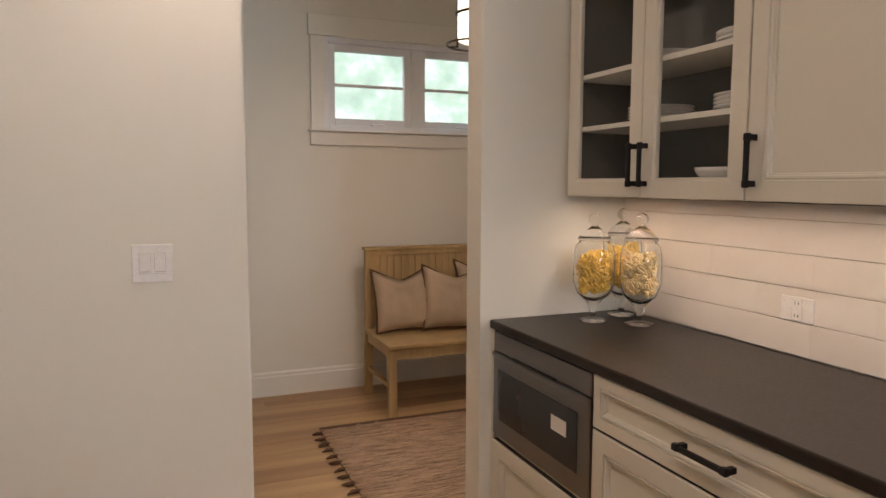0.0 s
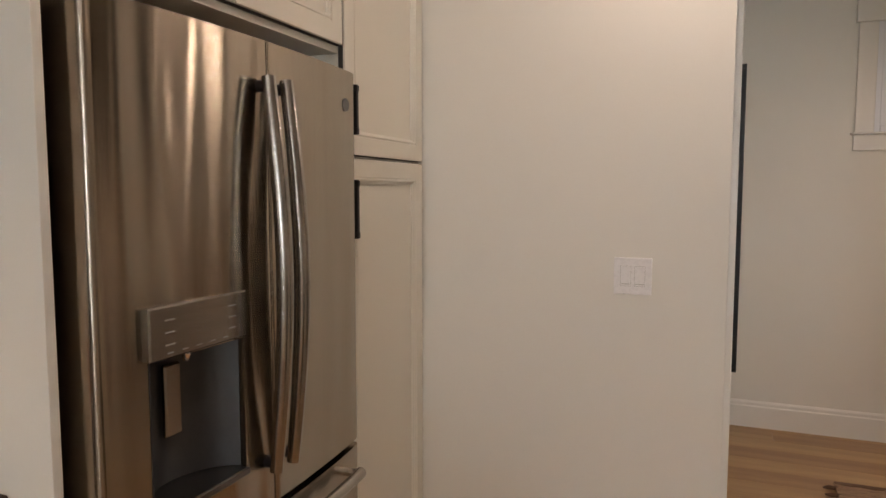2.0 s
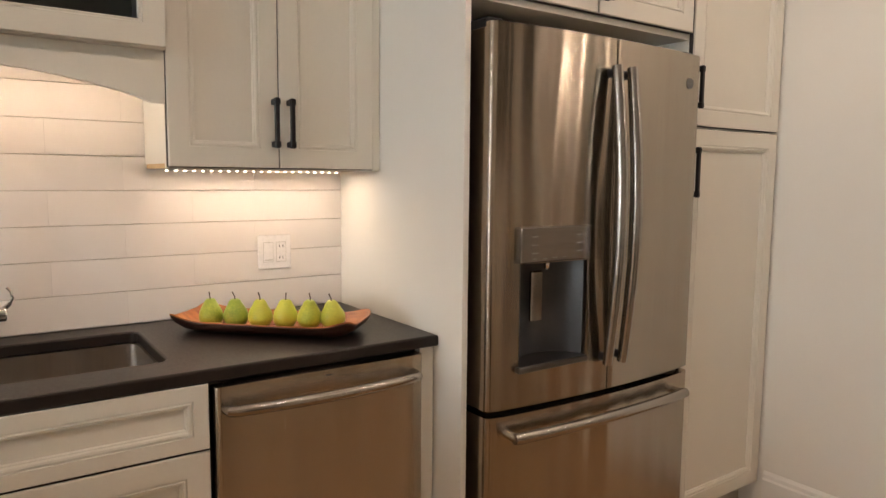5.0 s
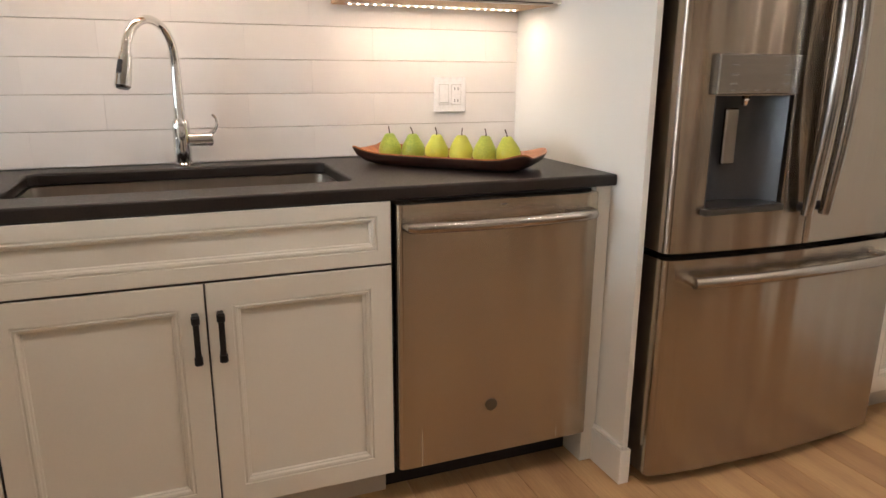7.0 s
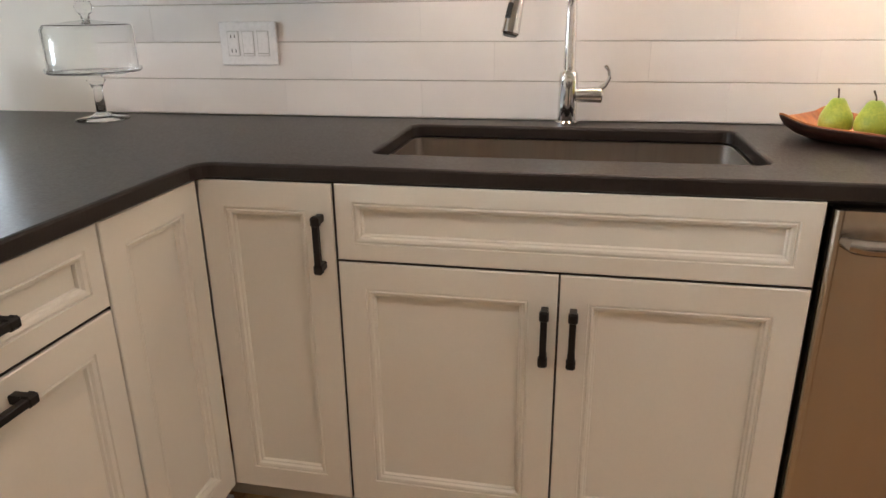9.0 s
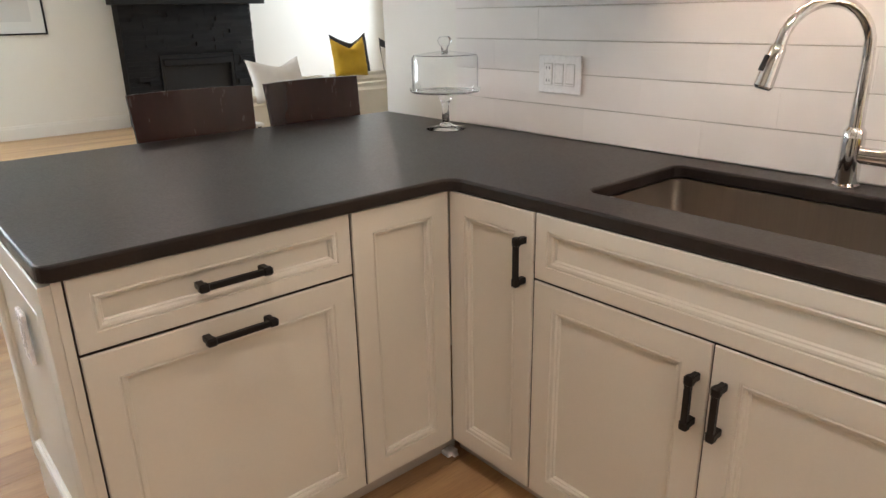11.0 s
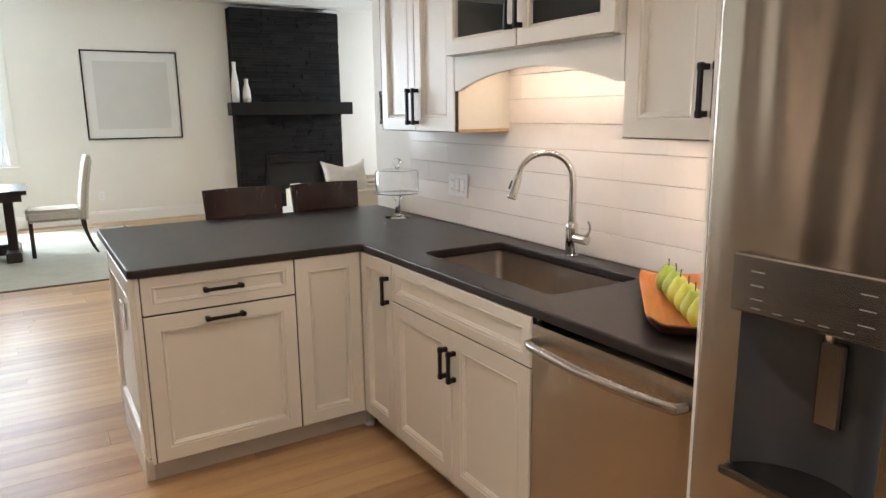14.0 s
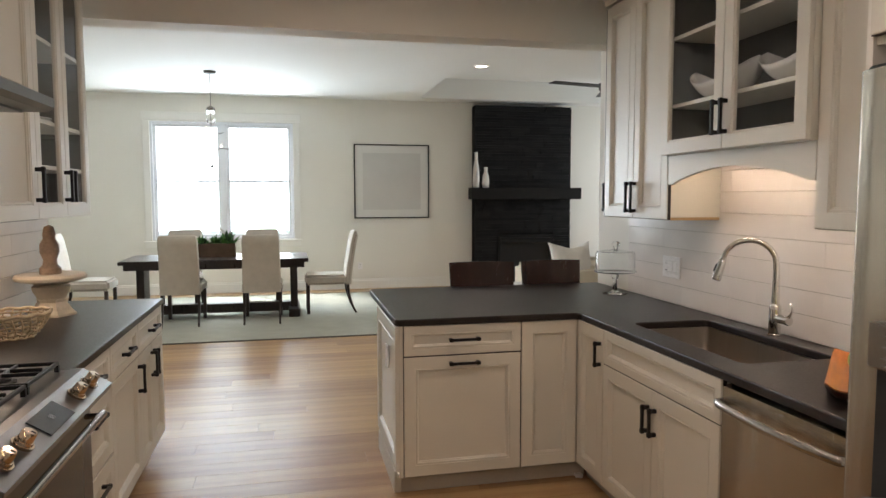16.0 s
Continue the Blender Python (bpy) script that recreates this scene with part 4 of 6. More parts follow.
base_r("drawer_cabinet", -.13, .798, "cream painted drawer cabinet with black bar handles", "drawers")
base_r("drawer_cabinet", -1.72, -1.162, "cream painted drawer cabinet beside the range", "drawers", RX + .11, XQ)
base_r("door_cabinet", -2.26, -1.722, "cream painted cabinet with a drawer over a door", "door", RX + .11, XQ)
base_r("door_cabinet", -2.90, -2.262, "cream painted end cabinet with a drawer over two doors", "doors", RX + .11, XQ)
c = thing("filler_panel", (3.05, -.185, 0), "cream painted filler panel between the drawers and the range", "cabinet filler", G3)
part("panel", abox(RX, XR - .01, -.237, -.131, .0, .88, bev=.001), M_CAB, c)
for a, b, nm, wx in ((-.238, 1.470, "worktop_bar", XR), (-2.925, -1.160, "worktop_range", XQ)):
    ex = 2.855 if b < -1 else 2.745
    bm = slab(nm, [(ex, a + .003), (wx - .012, a + .003), (wx - .012, b), (ex, b)], None, .882, .915, "")
    solid("worktop", bm, M_COUNTER, (3.0, (a + b) / 2, .882), "dark leathered stone worktop with eased edges", "worktop")

c = thing("microwave_cabinet", (3.05, 1.1, 0), "cream painted cabinet that houses the drawer microwave", "cabinet", G3)
carcass("body", RX, XR - .01, .800, 1.472, .11, .46, c)
part("side", abox(RX, XR - .01, 1.452, 1.472, .46, .88), M_CAB, c)
part("toe_kick", abox(RX + .075, RX + .10, .800, 1.472, 0, .11), M_TOE, c)
front(c, "drawer", (RX, 1.452, .112), NY, NX, .652, .335)
part("edge_stile", abox(RX - .02, RX - .001, 1.453, 1.472, .11, .88), M_CAB, c)
mw = thing("drawer_microwave", (3.0, 1.1, .46), "stainless drawer microwave with dark glass and a white sticker", "microwave")
part("body", abox(RX + .001, XR - .05, .806, 1.446, .465, .878), M_PLASTIC, mw)
part("control_panel", abox(RX - .022, RX - .001, .808, 1.45, .80, .876, bev=.003), M_STEEL_M, mw, "steel control strip")
part("vent_slot", abox(RX - .0235, RX - .0222, 1.0, 1.3, .80, .806), M_PLASTIC, mw)
dd = part("drawer_front", abox(RX - .024, RX - .001, .808, 1.45, .47, .795, bev=.004), M_STEEL_M, mw, "stainless drawer front")
part("window", abox(RX - .0265, RX - .0242, .87, 1.405, .54, .735, bev=.001), M_DISPLAY, dd, "dark glass window")
part("sticker", abox(RX - .0277, RX - .0268, .93, 1.02, .635, .685), M_PAPER, dd, "small white paper sticker")
part("top_lip", abox(RX - .03, RX - .024, .808, 1.45, .78, .795, bev=.002), M_STEEL_M, dd)

# ---- range wall: wall cabinets, hood, range ----
G4 = "wall cabinets of the range run"
QX = 3.095  # carcass face


def r_upper(name, y0, y1, label, glass, doors, z0=1.388, shelves=(1.655, 1.85, 2.2), hz=.11, QX=QX, XR=XR, far=False):
    c = thing(name, (3.24, (y0 + y1) / 2, z0), label, "cabinet", G4)
    if glass:
        open_case(QX, XR - .001, y0 + .001, y1 - .001, z0 + .012, 2.60, .018, 9, shelves, c)
    else:
        carcass("body", QX, XR - .001, y0 + .001, y1 - .001, z0 + .012, 2.60, c)
    part("underside", abox(QX + .003, XR - .004, y0 + .004, y1 - .004, z0, z0 + .0115), M_CABSIDE, c)
    w = (y1 - y0) / doors
    for k in range(doors):
        u = w - .028 if far or (doors == 2 and k == 0) else .028
        front(c, "door", (QX, y1 - w * k, z0), NY, NX, w, 2.585 - z0, (u, hz, "v", .14), glass=glass)
    return c


cg = r_upper("glass_wall_cabinet", .572, 1.462, "cream glass-door wall cabinet with stacks of white plates inside", True, 2)
r_upper("wall_cabinet", -.235, .569, "cream painted wall cabinet over the bar worktop", False, 1)
RUN = dict(QX=QX + .03, XR=XQ)
r_upper("wall_cabinet", -1.70, -1.168, "cream painted wall cabinet beside the steel hood", False, 1, z0=1.425, hz=.14, far=True, **RUN)
r_upper("glass_wall_cabinet", -2.44, -1.703, "cream glass-door wall cabinet beside the hood", True, 2, z0=1.425, hz=.14, **RUN)
r_upper("hood_cabinet", -1.165, -.238, "short cream painted cabinet over the range hood", False, 2, z0=1.91, hz=.10, **RUN)


def plate_stack(x, y, z, n, r):
    t = thing("plate_stack", (x, y, z), "stack of white dinner plates on a cabinet shelf", "plates", "plates in the glass cabinets")
    for k in range(n):
        zz = z + .012 * k
        part("plate", lathe(bmesh.new(), [(0, zz + .001), (r * .55, zz + .001), (r * .62, zz + .004), (r, zz + .014), (r, zz + .017), (r * .6, zz + .008), (0, zz + .006)], (x, y, 0), 28, cap=False), M_CERAMIC, t, smooth=True)
    return t


for x, y, z, n, r in ((3.24, 1.12, 1.655, 4, .115), (3.24, 1.10, 1.85, 3, .105), (3.24, .70, 1.655, 4, .12), (3.24, .70, 1.85, 3, .12), (3.32, -1.88, 1.655, 3, .12), (3.32, -2.2, 1.85, 3, .12)):
    plate_stack(x, y, z, n, r)
t = thing("serving_bowl", (3.24, .80, 1.43), "low white bowl on the cabinet floor", "bowl")
part("bowl", lathe(bmesh.new(), [(0, 1.4305), (.06, 1.4305), (.095, 1.475), (.10, 1.49), (.096, 1.49), (.058, 1.437), (0, 1.436)], (3.24, .80, 0), 28, cap=False), M_CERAMIC, t, smooth=True)


def boat_mesh(L, W, H, up, base, t=.006, nu=28, nv=12):
    """A long open dish: length L, width W, side height H, ends raised by up."""
    bm = bmesh.new()
    sheets = []
    for off in (0, t):
        g = []
        for i in range(nu + 1):
            s = i / nu * 2 - 1
            wid = W / 2 * (1 - abs(s) ** 2.6) ** .75 + .003
            lift = up * abs(s) ** 2.4
            row = []
            for j in range(nv + 1):
                v = j / nv * 2 - 1
                ww = max(wid - off * .8, .0015)
                z = base + lift + H * abs(v) ** 2.2 * (1 - .35 * abs(s) ** 3) + off * (1 - abs(v) ** 4)
                if abs(s) > .999:
                    z = base + lift + H * .65
                row.append(bm.verts.new((v * ww, s * (L / 2 - off * .5 * abs(s)), z)))
            g.append(row)
        sheets.append(g)
    for q, g in enumerate(sheets):
        for i in range(nu):
            for j in range(nv):
                f = (g[i][j], g[i + 1][j], g[i + 1][j + 1], g[i][j + 1])
                bm.faces.new(f if q else f[::-1])
    a, b = sheets
    for i in range(nu):
        for j in (0, nv):
            bm.faces.new((a[i][j], a[i + 1][j], b[i + 1][j], b[i][j]))
    for j in range(nv):
        for i in (0, nu):
            bm.faces.new((a[i][j], a[i][j + 1], b[i][j + 1], b[i][j]))
    return bm


for x, y, rz, L, z in ((.17, -1.385, 3, .43, 1.9535), (.17, -.915, -4, .43, 1.9535)):
    b = thing("boat_bowl", (0, 0, 0), "white ceramic bowl with swept-up ends on a glass cabinet shelf", "bowl", "bowls in the cabinet over the sink")
    part("bowl", boat_mesh(L, .22, .07, .11, .001), M_CERAMIC, b, smooth=True)
    b.matrix_basis = pose(x, y, z, 0, 0, rz)

# hood
hd = thing("range_hood", (3.1, -.59, 1.80), "stainless under-cabinet range hood with a slanted front", "range hood")
part("canopy", prism(bmesh.new(), [(XR - .002, 1.80), (2.82, 1.80), (2.80, 1.815), (2.80, 1.845), (2.93, 1.905), (XR - .002, 1.905)], -1.052, -.131, 1), M_STEEL_D, hd)
part("filter", abox(2.88, XR - .05, -1.0, -.18, 1.792, 1.7995), M_STEEL_D, hd, "dark filter mesh")
for k in range(3):
    part("button", tube(bmesh.new(), [(2.802, -.5 - .04 * k, 1.83), (2.797, -.5 - .04 * k, 1.83)], .007, 12), M_PLASTIC, hd)

hd.location += Vector((.065, -.110, 0))

# range
RY0, RY1 = -1.046, -.132
rg = thing("gas_range", (3.0, (RY0 + RY1) / 2, 0), "stainless slide-in gas range with cast-iron grates and polished knobs", "range")
part("body", abox(2.775, XR - .03, RY0 + .002, RY1 - .002, .08, .90), M_STEEL_D, rg)
part("cooktop", abox(2.785, XR - .02, RY0, RY1, .9005, .922, bev=.004), M_STEEL_D, rg, "dark steel cooktop")
cp = part("control_panel", prism(bmesh.new(), [(2.784, .86), (2.69, .835), (2.66, .85), (2.655, .868), (2.745, .925), (2.784, .925)], RY0, RY1, 1), M_STEEL_D, rg, "slanted steel control panel")
slope = Vector((-.090, 0, -.057)).normalized()
pn_n = Vector((-.057, 0, .090)).normalized()
mid = Vector((2.700, 0, .8965))
bm = bmesh.new()
obox(bm, Vector((mid.x, -.575, mid.z)) + pn_n * .002, Y_, slope, pn_n, .20, .075, .004, .001)
ds = part("display", bm, M_DISPLAY, cp, "dark touch display")
cu = bpy.data.curves.new("display_digits", "FONT")
cu.body, cu.size, cu.extrude, cu.align_x, cu.align_y = "88", .026, .0003, "CENTER", "CENTER"
co = new("display_digits_source", cu)
dgr = bpy.context.evaluated_depsgraph_get()
tm = bpy.data.meshes.new_from_object(co.evaluated_get(dgr))
bpy.data.objects.remove(co)
bm = bmesh.new()
bm.from_mesh(tm)
mt = Matrix((NY, -slope, pn_n)).transposed().to_4x4()
mt.translation = Vector((mid.x, -.575, mid.z)) + pn_n * .0046
bmesh.ops.transform(bm, matrix=mt, verts=bm.verts)
part("display_digits", bm, M_TEXT, ds)
for y in (-.93, -.80, -.36, -.23):
    c0 = Vector((mid.x, y, mid.z))
    k = part("knob", tube(bmesh.new(), [c0 + pn_n * d for d in (.0005, .007, .0075, .016, .0165, .038, .042)], [.029, .029, .024, .023, .020, .019, .016], 24), M_BRASSY, cp, "polished bronze-toned knob", smooth="auto")
    bm = bmesh.new()
    obox(bm, c0 + pn_n * .0425 + slope * .008, slope, Y_, pn_n, .014, .003, .002, .0005)
    part("pointer", bm, M_BLACK, k)
dr = part("oven_door", abox(2.725, 2.774, RY0 + .01, RY1 - .01, .25, .828, bev=.006), M_STEEL_D, rg, "dark stainless oven door")
part("oven_window", abox(2.7225, 2.7248, RY0 + .12, RY1 - .12, .36, .70, bev=.001), M_DISPLAY, dr, "dark oven glass")
part("handle", tube(bmesh.new(), [(2.675, RY0 + .05 + (RY1 - RY0 - .1) * k / 8, .775) for k in range(9)], .014, 14), M_STEEL, dr, "tubular steel handle", smooth="auto")
for y in (RY0 + .075, RY1 - .075):
    part("handle_mount", tube(bmesh.new(), [(2.726, y, .775), (2.676, y, .775)], .010, 10), M_STEEL, dr)
part("warming_drawer", abox(2.732, 2.774, RY0 + .01, RY1 - .01, .09, .242, bev=.006), M_STEEL_D, rg)
for gy0, gy1 in ((RY0 + .02, RY0 + .305), (RY0 + .315, RY1 - .315), (RY1 - .305, RY1 - .02)):
    bm = bmesh.new()
    for x in (2.82, 3.06, 3.30):
        box(bm, x - .006, x + .006, gy0, gy1, .945, .958, bev=.002)
    for y in (gy0 + .006, (gy0 + gy1) / 2, gy1 - .006):
        box(bm, 2.815, 3.306, y - .006, y + .006, .9455, .9575, bev=.002)
    for x in (2.94, 3.18):
        box(bm, x - .1, x + .1, (gy0 + gy1) / 2 - .07, (gy0 + gy1) / 2 - .06, .944, .956, bev=.002)
        box(bm, x - .005, x + .005, gy0, gy1, .946, .957, bev=.002)
    for x in (2.82, 3.30):
        for y in (gy0 + .006, gy1 - .006):
            box(bm, x - .007, x + .007, y - .007, y + .007, .9225, .946)
    part("grate", bm, M_IRON, rg, "black cast-iron grate")
    for x in (2.94, 3.18):
        part("burner", lathe(bmesh.new(), [(0, .9225), (.045, .9225), (.045, .932), (.032, .934), (.030, .941), (0, .942)], (x, (gy0 + gy1) / 2, 0), 20, cap=False), M_IRON, rg, smooth="auto")

rg.location += Vector((.065, -.110, 0))

# ---- on the worktops ----
def jar(x, y, h, r, n, mat, label, seed):
    z = .9155
    t = thing("apothecary_jar", (x, y, z), label, "jar", "pasta jars")
    s = h / .41
    out_ = [(0, 0), (.052, .0), (.054, .004), (.02, .012), (.011, .022), (.012, .040), (.022, .050), (.016, .060), (.03, .075), (r * .8, .105), (r, .15), (r, .25), (r * .9, .285), (r * .72, .30), (r * .74, .306)]
    inn = [(r * .70, .304), (r * .86, .283), (r - .004, .25), (r - .004, .15), (r * .8 - .004, .11), (.026, .083), (0, .078)]
    part("glass_body", lathe(bmesh.new(), [(a, z + b * s) for a, b in out_ + inn], (x, y, 0), 32, cap=False), M_GLASS, t, smooth=True)
    lid = [(0, .309), (r * .78, .307), (r * .80, .312), (r * .55, .335), (.02, .352), (.012, .358), (.010, .364), (.022, .374), (.024, .385), (.016, .400), (0, .408)]
    part("glass_lid", lathe(bmesh.new(), [(a, z + b * s) for a, b in lid], (x, y, 0), 32, cap=False), M_GLASS, t, smooth=True)
    rng = random.Random(seed)
    bm = bmesh.new()
    for k in range(n):
        a, zz = rng.uniform(0, 6.28), z + s * (.115 + .140 * k / n)
        rr = (r - .026) * math.sqrt(rng.random())
        c = Vector((x + rr * math.cos(a), y + rr * math.sin(a), zz))
        ax = Vector((rng.uniform(-1, 1), rng.uniform(-1, 1), rng.uniform(-.6, .6))).normalized()
        u = ax.orthogonal().normalized()
        v = ax.cross(u)
        q, turns = rng.uniform(.008, .014), rng.uniform(1.2, 2.2)
        pts = [c + (u * math.cos(w * turns * 6.28) + v * math.sin(w * turns * 6.28)) * q + ax * (w - .5) * .022 for w in (i / 9 for i in range(10))]
        tube(bm, pts, .0042, 5)
    p = part("pasta", bm, mat, t, "dry pasta curls filling the jar", smooth=True)
    tagged(p, kind="stuff")
    return t


jar(3.105, 1.31, .415, .080, 200, M_PASTA, "footed lidded glass jar filled with yellow pasta", 1)
jar(3.225, 1.185, .42, .077, 170, M_PASTA2, "footed lidded glass jar filled with pale pasta", 2)
jar(3.277, 1.365, .43, .076, 170, M_PASTA, "footed lidded glass jar of pasta in the corner", 3)

# cake stand
cx, cy, z = .145, -2.468, .9155
t = thing("cake_stand", (cx, cy, z), "footed clear glass cake stand with a domed glass cover", "cake stand")
part("stem", lathe(bmesh.new(), [(0, z), (.072, z), (.074, z + .004), (.03, z + .012), (.014, z + .022), (.012, z + .085), (.018, z + .10), (.026, z + .112), (.017, z + .122), (.02, z + .130), (0, z + .130)], (cx, cy, 0), 40, cap=False), M_CRYSTAL, t, smooth=True)
part("plate", lathe(bmesh.new(), [(0, z + .1305), (.123, z + .134), (.128, z + .139), (.128, z + .147), (.1255, z + .147), (.125, z + .140), (.121, z + .1375), (0, z + .1345)], (cx, cy, 0), 48, cap=False), M_GLASS, t, smooth="auto")
dome = part("dome", lathe(bmesh.new(), [(.1165, z + .140), (.119, z + .140), (.119, z + .250), (.112, z + .263), (.02, z + .275), (0, z + .276), (0, z + .2735), (.02, z + .2725), (.1105, z + .2605), (.1165, z + .2485), (.1165, z + .140)], (cx, cy, 0), 48, cap=False), M_GLASS, t, smooth="auto")
part("knob", lathe(bmesh.new(), [(0, z + .2765), (.012, z + .277), (.011, z + .287), (.022, z + .297), (.025, z + .310), (.018, z + .323), (0, z + .327)], (cx, cy, 0), 24, cap=False), M_CRYSTAL, dome, smooth=True)

# tray with pears
TR = pose(.322, -.388, .9155, 0, 0, -45)


def tray_mesh(levels, L=.575, W=.225, seg=64, power=9.0):
    """Rounded rectangular rings; levels: (scale of the outline, inset, height, lift of the corners)."""
    bm = bmesh.new()
    rows = []
    for k, ins, h, lift in levels:
        row = []
        for j in range(seg):
            a = 2 * math.pi * j / seg
            c, s = math.cos(a), math.sin(a)
            cx_, sy_ = math.copysign(abs(c) ** (2 / power), c), math.copysign(abs(s) ** (2 / power), s)
            row.append(bm.verts.new(((W / 2 * k - ins) * cx_, (L / 2 * (1 - (1 - k) * .55) - ins) * sy_, h + lift * (abs(c * s) ** 1.5 * 3.2 + .4 * s * s))))
        rows.append(row)
    for a, b in zip(rows, rows[1:]):
        for j in range(seg):
            bm.faces.new((a[j], a[(j + 1) % seg], b[(j + 1) % seg], b[j]))
    bm.faces.new(rows[0])
    bm.faces.new(rows[-1])
    return bm


t = thing("wooden_tray", (0, 0, 0), "wide red-brown wooden tray with raised corners holding pears", "tray")
part("dish", tray_mesh([(.50, 0, .0085, 0), (.62, 0, .0095, 0), (.78, 0, .018, .004), (.93, 0, .031, .011), (.985, 0, .038, .014), (1.0, 0, .0385, .014), (1.0, 0, .036, .014), (.93, 0, .0255, .010), (.78, 0, .0135, .003), (.62, 0, .0065, 0)]), M_TRAY, t, smooth=True)
part("underside", tray_mesh([(.60, 0, .006, 0), (.78, 0, .013, .003), (.93, 0, .025, .010), (.995, 0, .0345, .0135), (.985, 0, .031, .013), (.93, 0, .020, .009), (.78, 0, .008, .002), (.60, 0, .0003, 0)]), M_TRAYBACK, t, "dark tray underside", smooth=True)
t.matrix_basis = TR


def pear(k, rng):
    p = thing("pear", (0, 0, 0), "", "pear", "pears in the wooden tray")
    h = .09
    prof = [(0, .003), (.012, .0), (.028, .005), (.0360, .020), (.0370, .032), (.034, .046), (.027, .059), (.0205, .070), (.0165, .078), (.011, .083), (.003, .082), (0, .080)]
    bm = lathe(bmesh.new(), prof, (0, 0, 0), 24, cap=False)
    for v in bm.verts:
        v.co += Vector((noise.noise(v.co * 22 + Vector((k, 0, 0))), noise.noise(v.co * 22 + Vector((0, k, 9))), 0)) * .003 * min(1, v.co.z / .02)
    part("fruit", bm, M_PEAR, p, smooth=True)
    bend = rng.uniform(-.006, .006)
    part("stem", tube(bmesh.new(), [(0, 0, .079), (bend * .3, 0, .090), (bend, bend, .104)], [.0022, .0016, .0021], 6), M_STEM, p)
    return p


PEAR0, PEARD = -.1825, .073
rng = random.Random(5)
names = ["green pear with a short stem in the tray", "yellow-green pear with a long stem in the tray", "green pear beside others in the tray", "pale green pear in the middle of the tray",
         "green pear with an upright stem in the tray", "yellow pear at the end of the tray"]
for k in range(6):
    p = pear(k, rng)
    p["label"] = names[k]
    p.matrix_basis = TR @ pose(rng.uniform(-.003, .003) - (k - 2.5) * .011, PEAR0 + PEARD * k, .0098, rng.uniform(-4, 4), rng.uniform(-4, 4), rng.uniform(0, 360))


def plate(name, c, U, N, w, h, gangs, label, duplex=()):
    t = thing(name, tuple(c), label, "wall plate", "switch and outlet plates")
    bm = bmesh.new()
    obox(bm, c + N * .003, U, Z, N, w, h, .006, .002)
    p = part("plate", bm, M_WHITEPL, t)
    for g in range(gangs):
        q = c + U * ((g - (gangs - 1) / 2) * .046) + N * .0065
        # grey chip that paints the slot shadow round the rocker
        bm = bmesh.new()
        obox(bm, q - N * .0002, U, Z, N, .0355, .0695, .0012)
        part("rocker_gap_shade", bm, M_PLATESHADE, t)
        bm = bmesh.new()
        obox(bm, q, U, Z, N, .033, .067, .0035, .001)
        r_ = part("rocker", bm, M_WHITEPL, t)
        if g in duplex:
            for dz in (-.02, .02):
                for du in (-.006, .006):
                    bm = bmesh.new()
                    obox(bm, q + U * du + Z * dz + N * .0019, U, Z, N, .0025, .009, .0005)
                    part("slot", bm, M_DARKTEXT, r_)
        else:
            # thin line in the same shade colour near the paddle's lower edge
            bm = bmesh.new()
            obox(bm, q - Z * .027 + N * .0022, U, Z, N, .029, .003, .0012)
            part("paddle_line", bm, M_PLATESHADE, r_)
    return t


plate("switch_plate", Vector((1.553, SW, 1.172)), NX, NY, .125, .125, 2, "white double rocker switch plate on the painted wall")
plate("outlet_plate", Vector((.0105, -.26, 1.117)), Y_, X_, .118, .118, 2, "white switch and outlet plate on the tiles", (1,))
plate("outlet_plate", Vector((.0105, -2.051, 1.12)), Y_, X_, .175, .120, 3, "white triple plate with switches and an outlet", (0,))
plate("outlet_plate", Vector((XR - .0105, .62, 1.06)), NY, NX, .118, .075, 1, "white outlet plate on the bar tiles", (0,))
plate("outlet_plate", Vector((1.0, YB, .38)), X_, Y_, .075, .118, 1, "white outlet plate on the dining room wall", (0,))

for y0_, y1_, nm in ((-.64, -.05, "sink"), (-1.59, -.71, "arch")):
    x_, z_ = (.10, 1.392) if nm == "sink" else (.14, 1.694)
    t = thing("led_strip", (x_, (y0_ + y1_) / 2, z_), "warm white light strip under a wall cabinet", "light strip")
    part("channel", abox(x_ - .006, x_ + .006, y0_, y1_, z_ + .002, z_ + .0055), M_WHITEPL, t)
    bm = bmesh.new()
    n = int((y1_ - y0_) / .026)
    for k in range(n):
        yy = y0_ + (k + .5) * (y1_ - y0_) / n
        box(bm, x_ - .003, x_ + .003, yy - .003, yy + .003, z_ - .001, z_ + .0018)
    tagged(part("diodes", bm, M_LED, t, "row of small glowing diodes"), kind="stuff")

# pedestal, finial and basket on the range worktop
px_, py_, z = 3.30, -2.42, .9155
t = thing("wooden_pedestal", (px_, py_, z), "bleached wooden cake pedestal with a turned stem", "pedestal")
part("base", lathe(bmesh.new(), [(0, z), (.115, z), (.115, z + .012), (.095, z + .03), (.07, z + .07), (.075, z + .085), (.0, z + .085)], (px_, py_, 0), 6, cap=False), M_WASHED, t)
part("stem", lathe(bmesh.new(), [(0, z + .0855), (.065, z + .0855), (.07, z + .10), (.085, z + .125), (.09, z + .15), (.07, z + .16), (.12, z + .175), (0, z + .175)], (px_, py_, 0), 28, cap=False), M_WASHED, t, smooth="auto")
part("top", lathe(bmesh.new(), [(0, z + .1755), (.135, z + .1755), (.163, z + .185), (.167, z + .20), (.158, z + .212), (.0, z + .212)], (px_, py_, 0), 36, cap=False), M_WASHED, t, smooth="auto")
fz = z + .2125
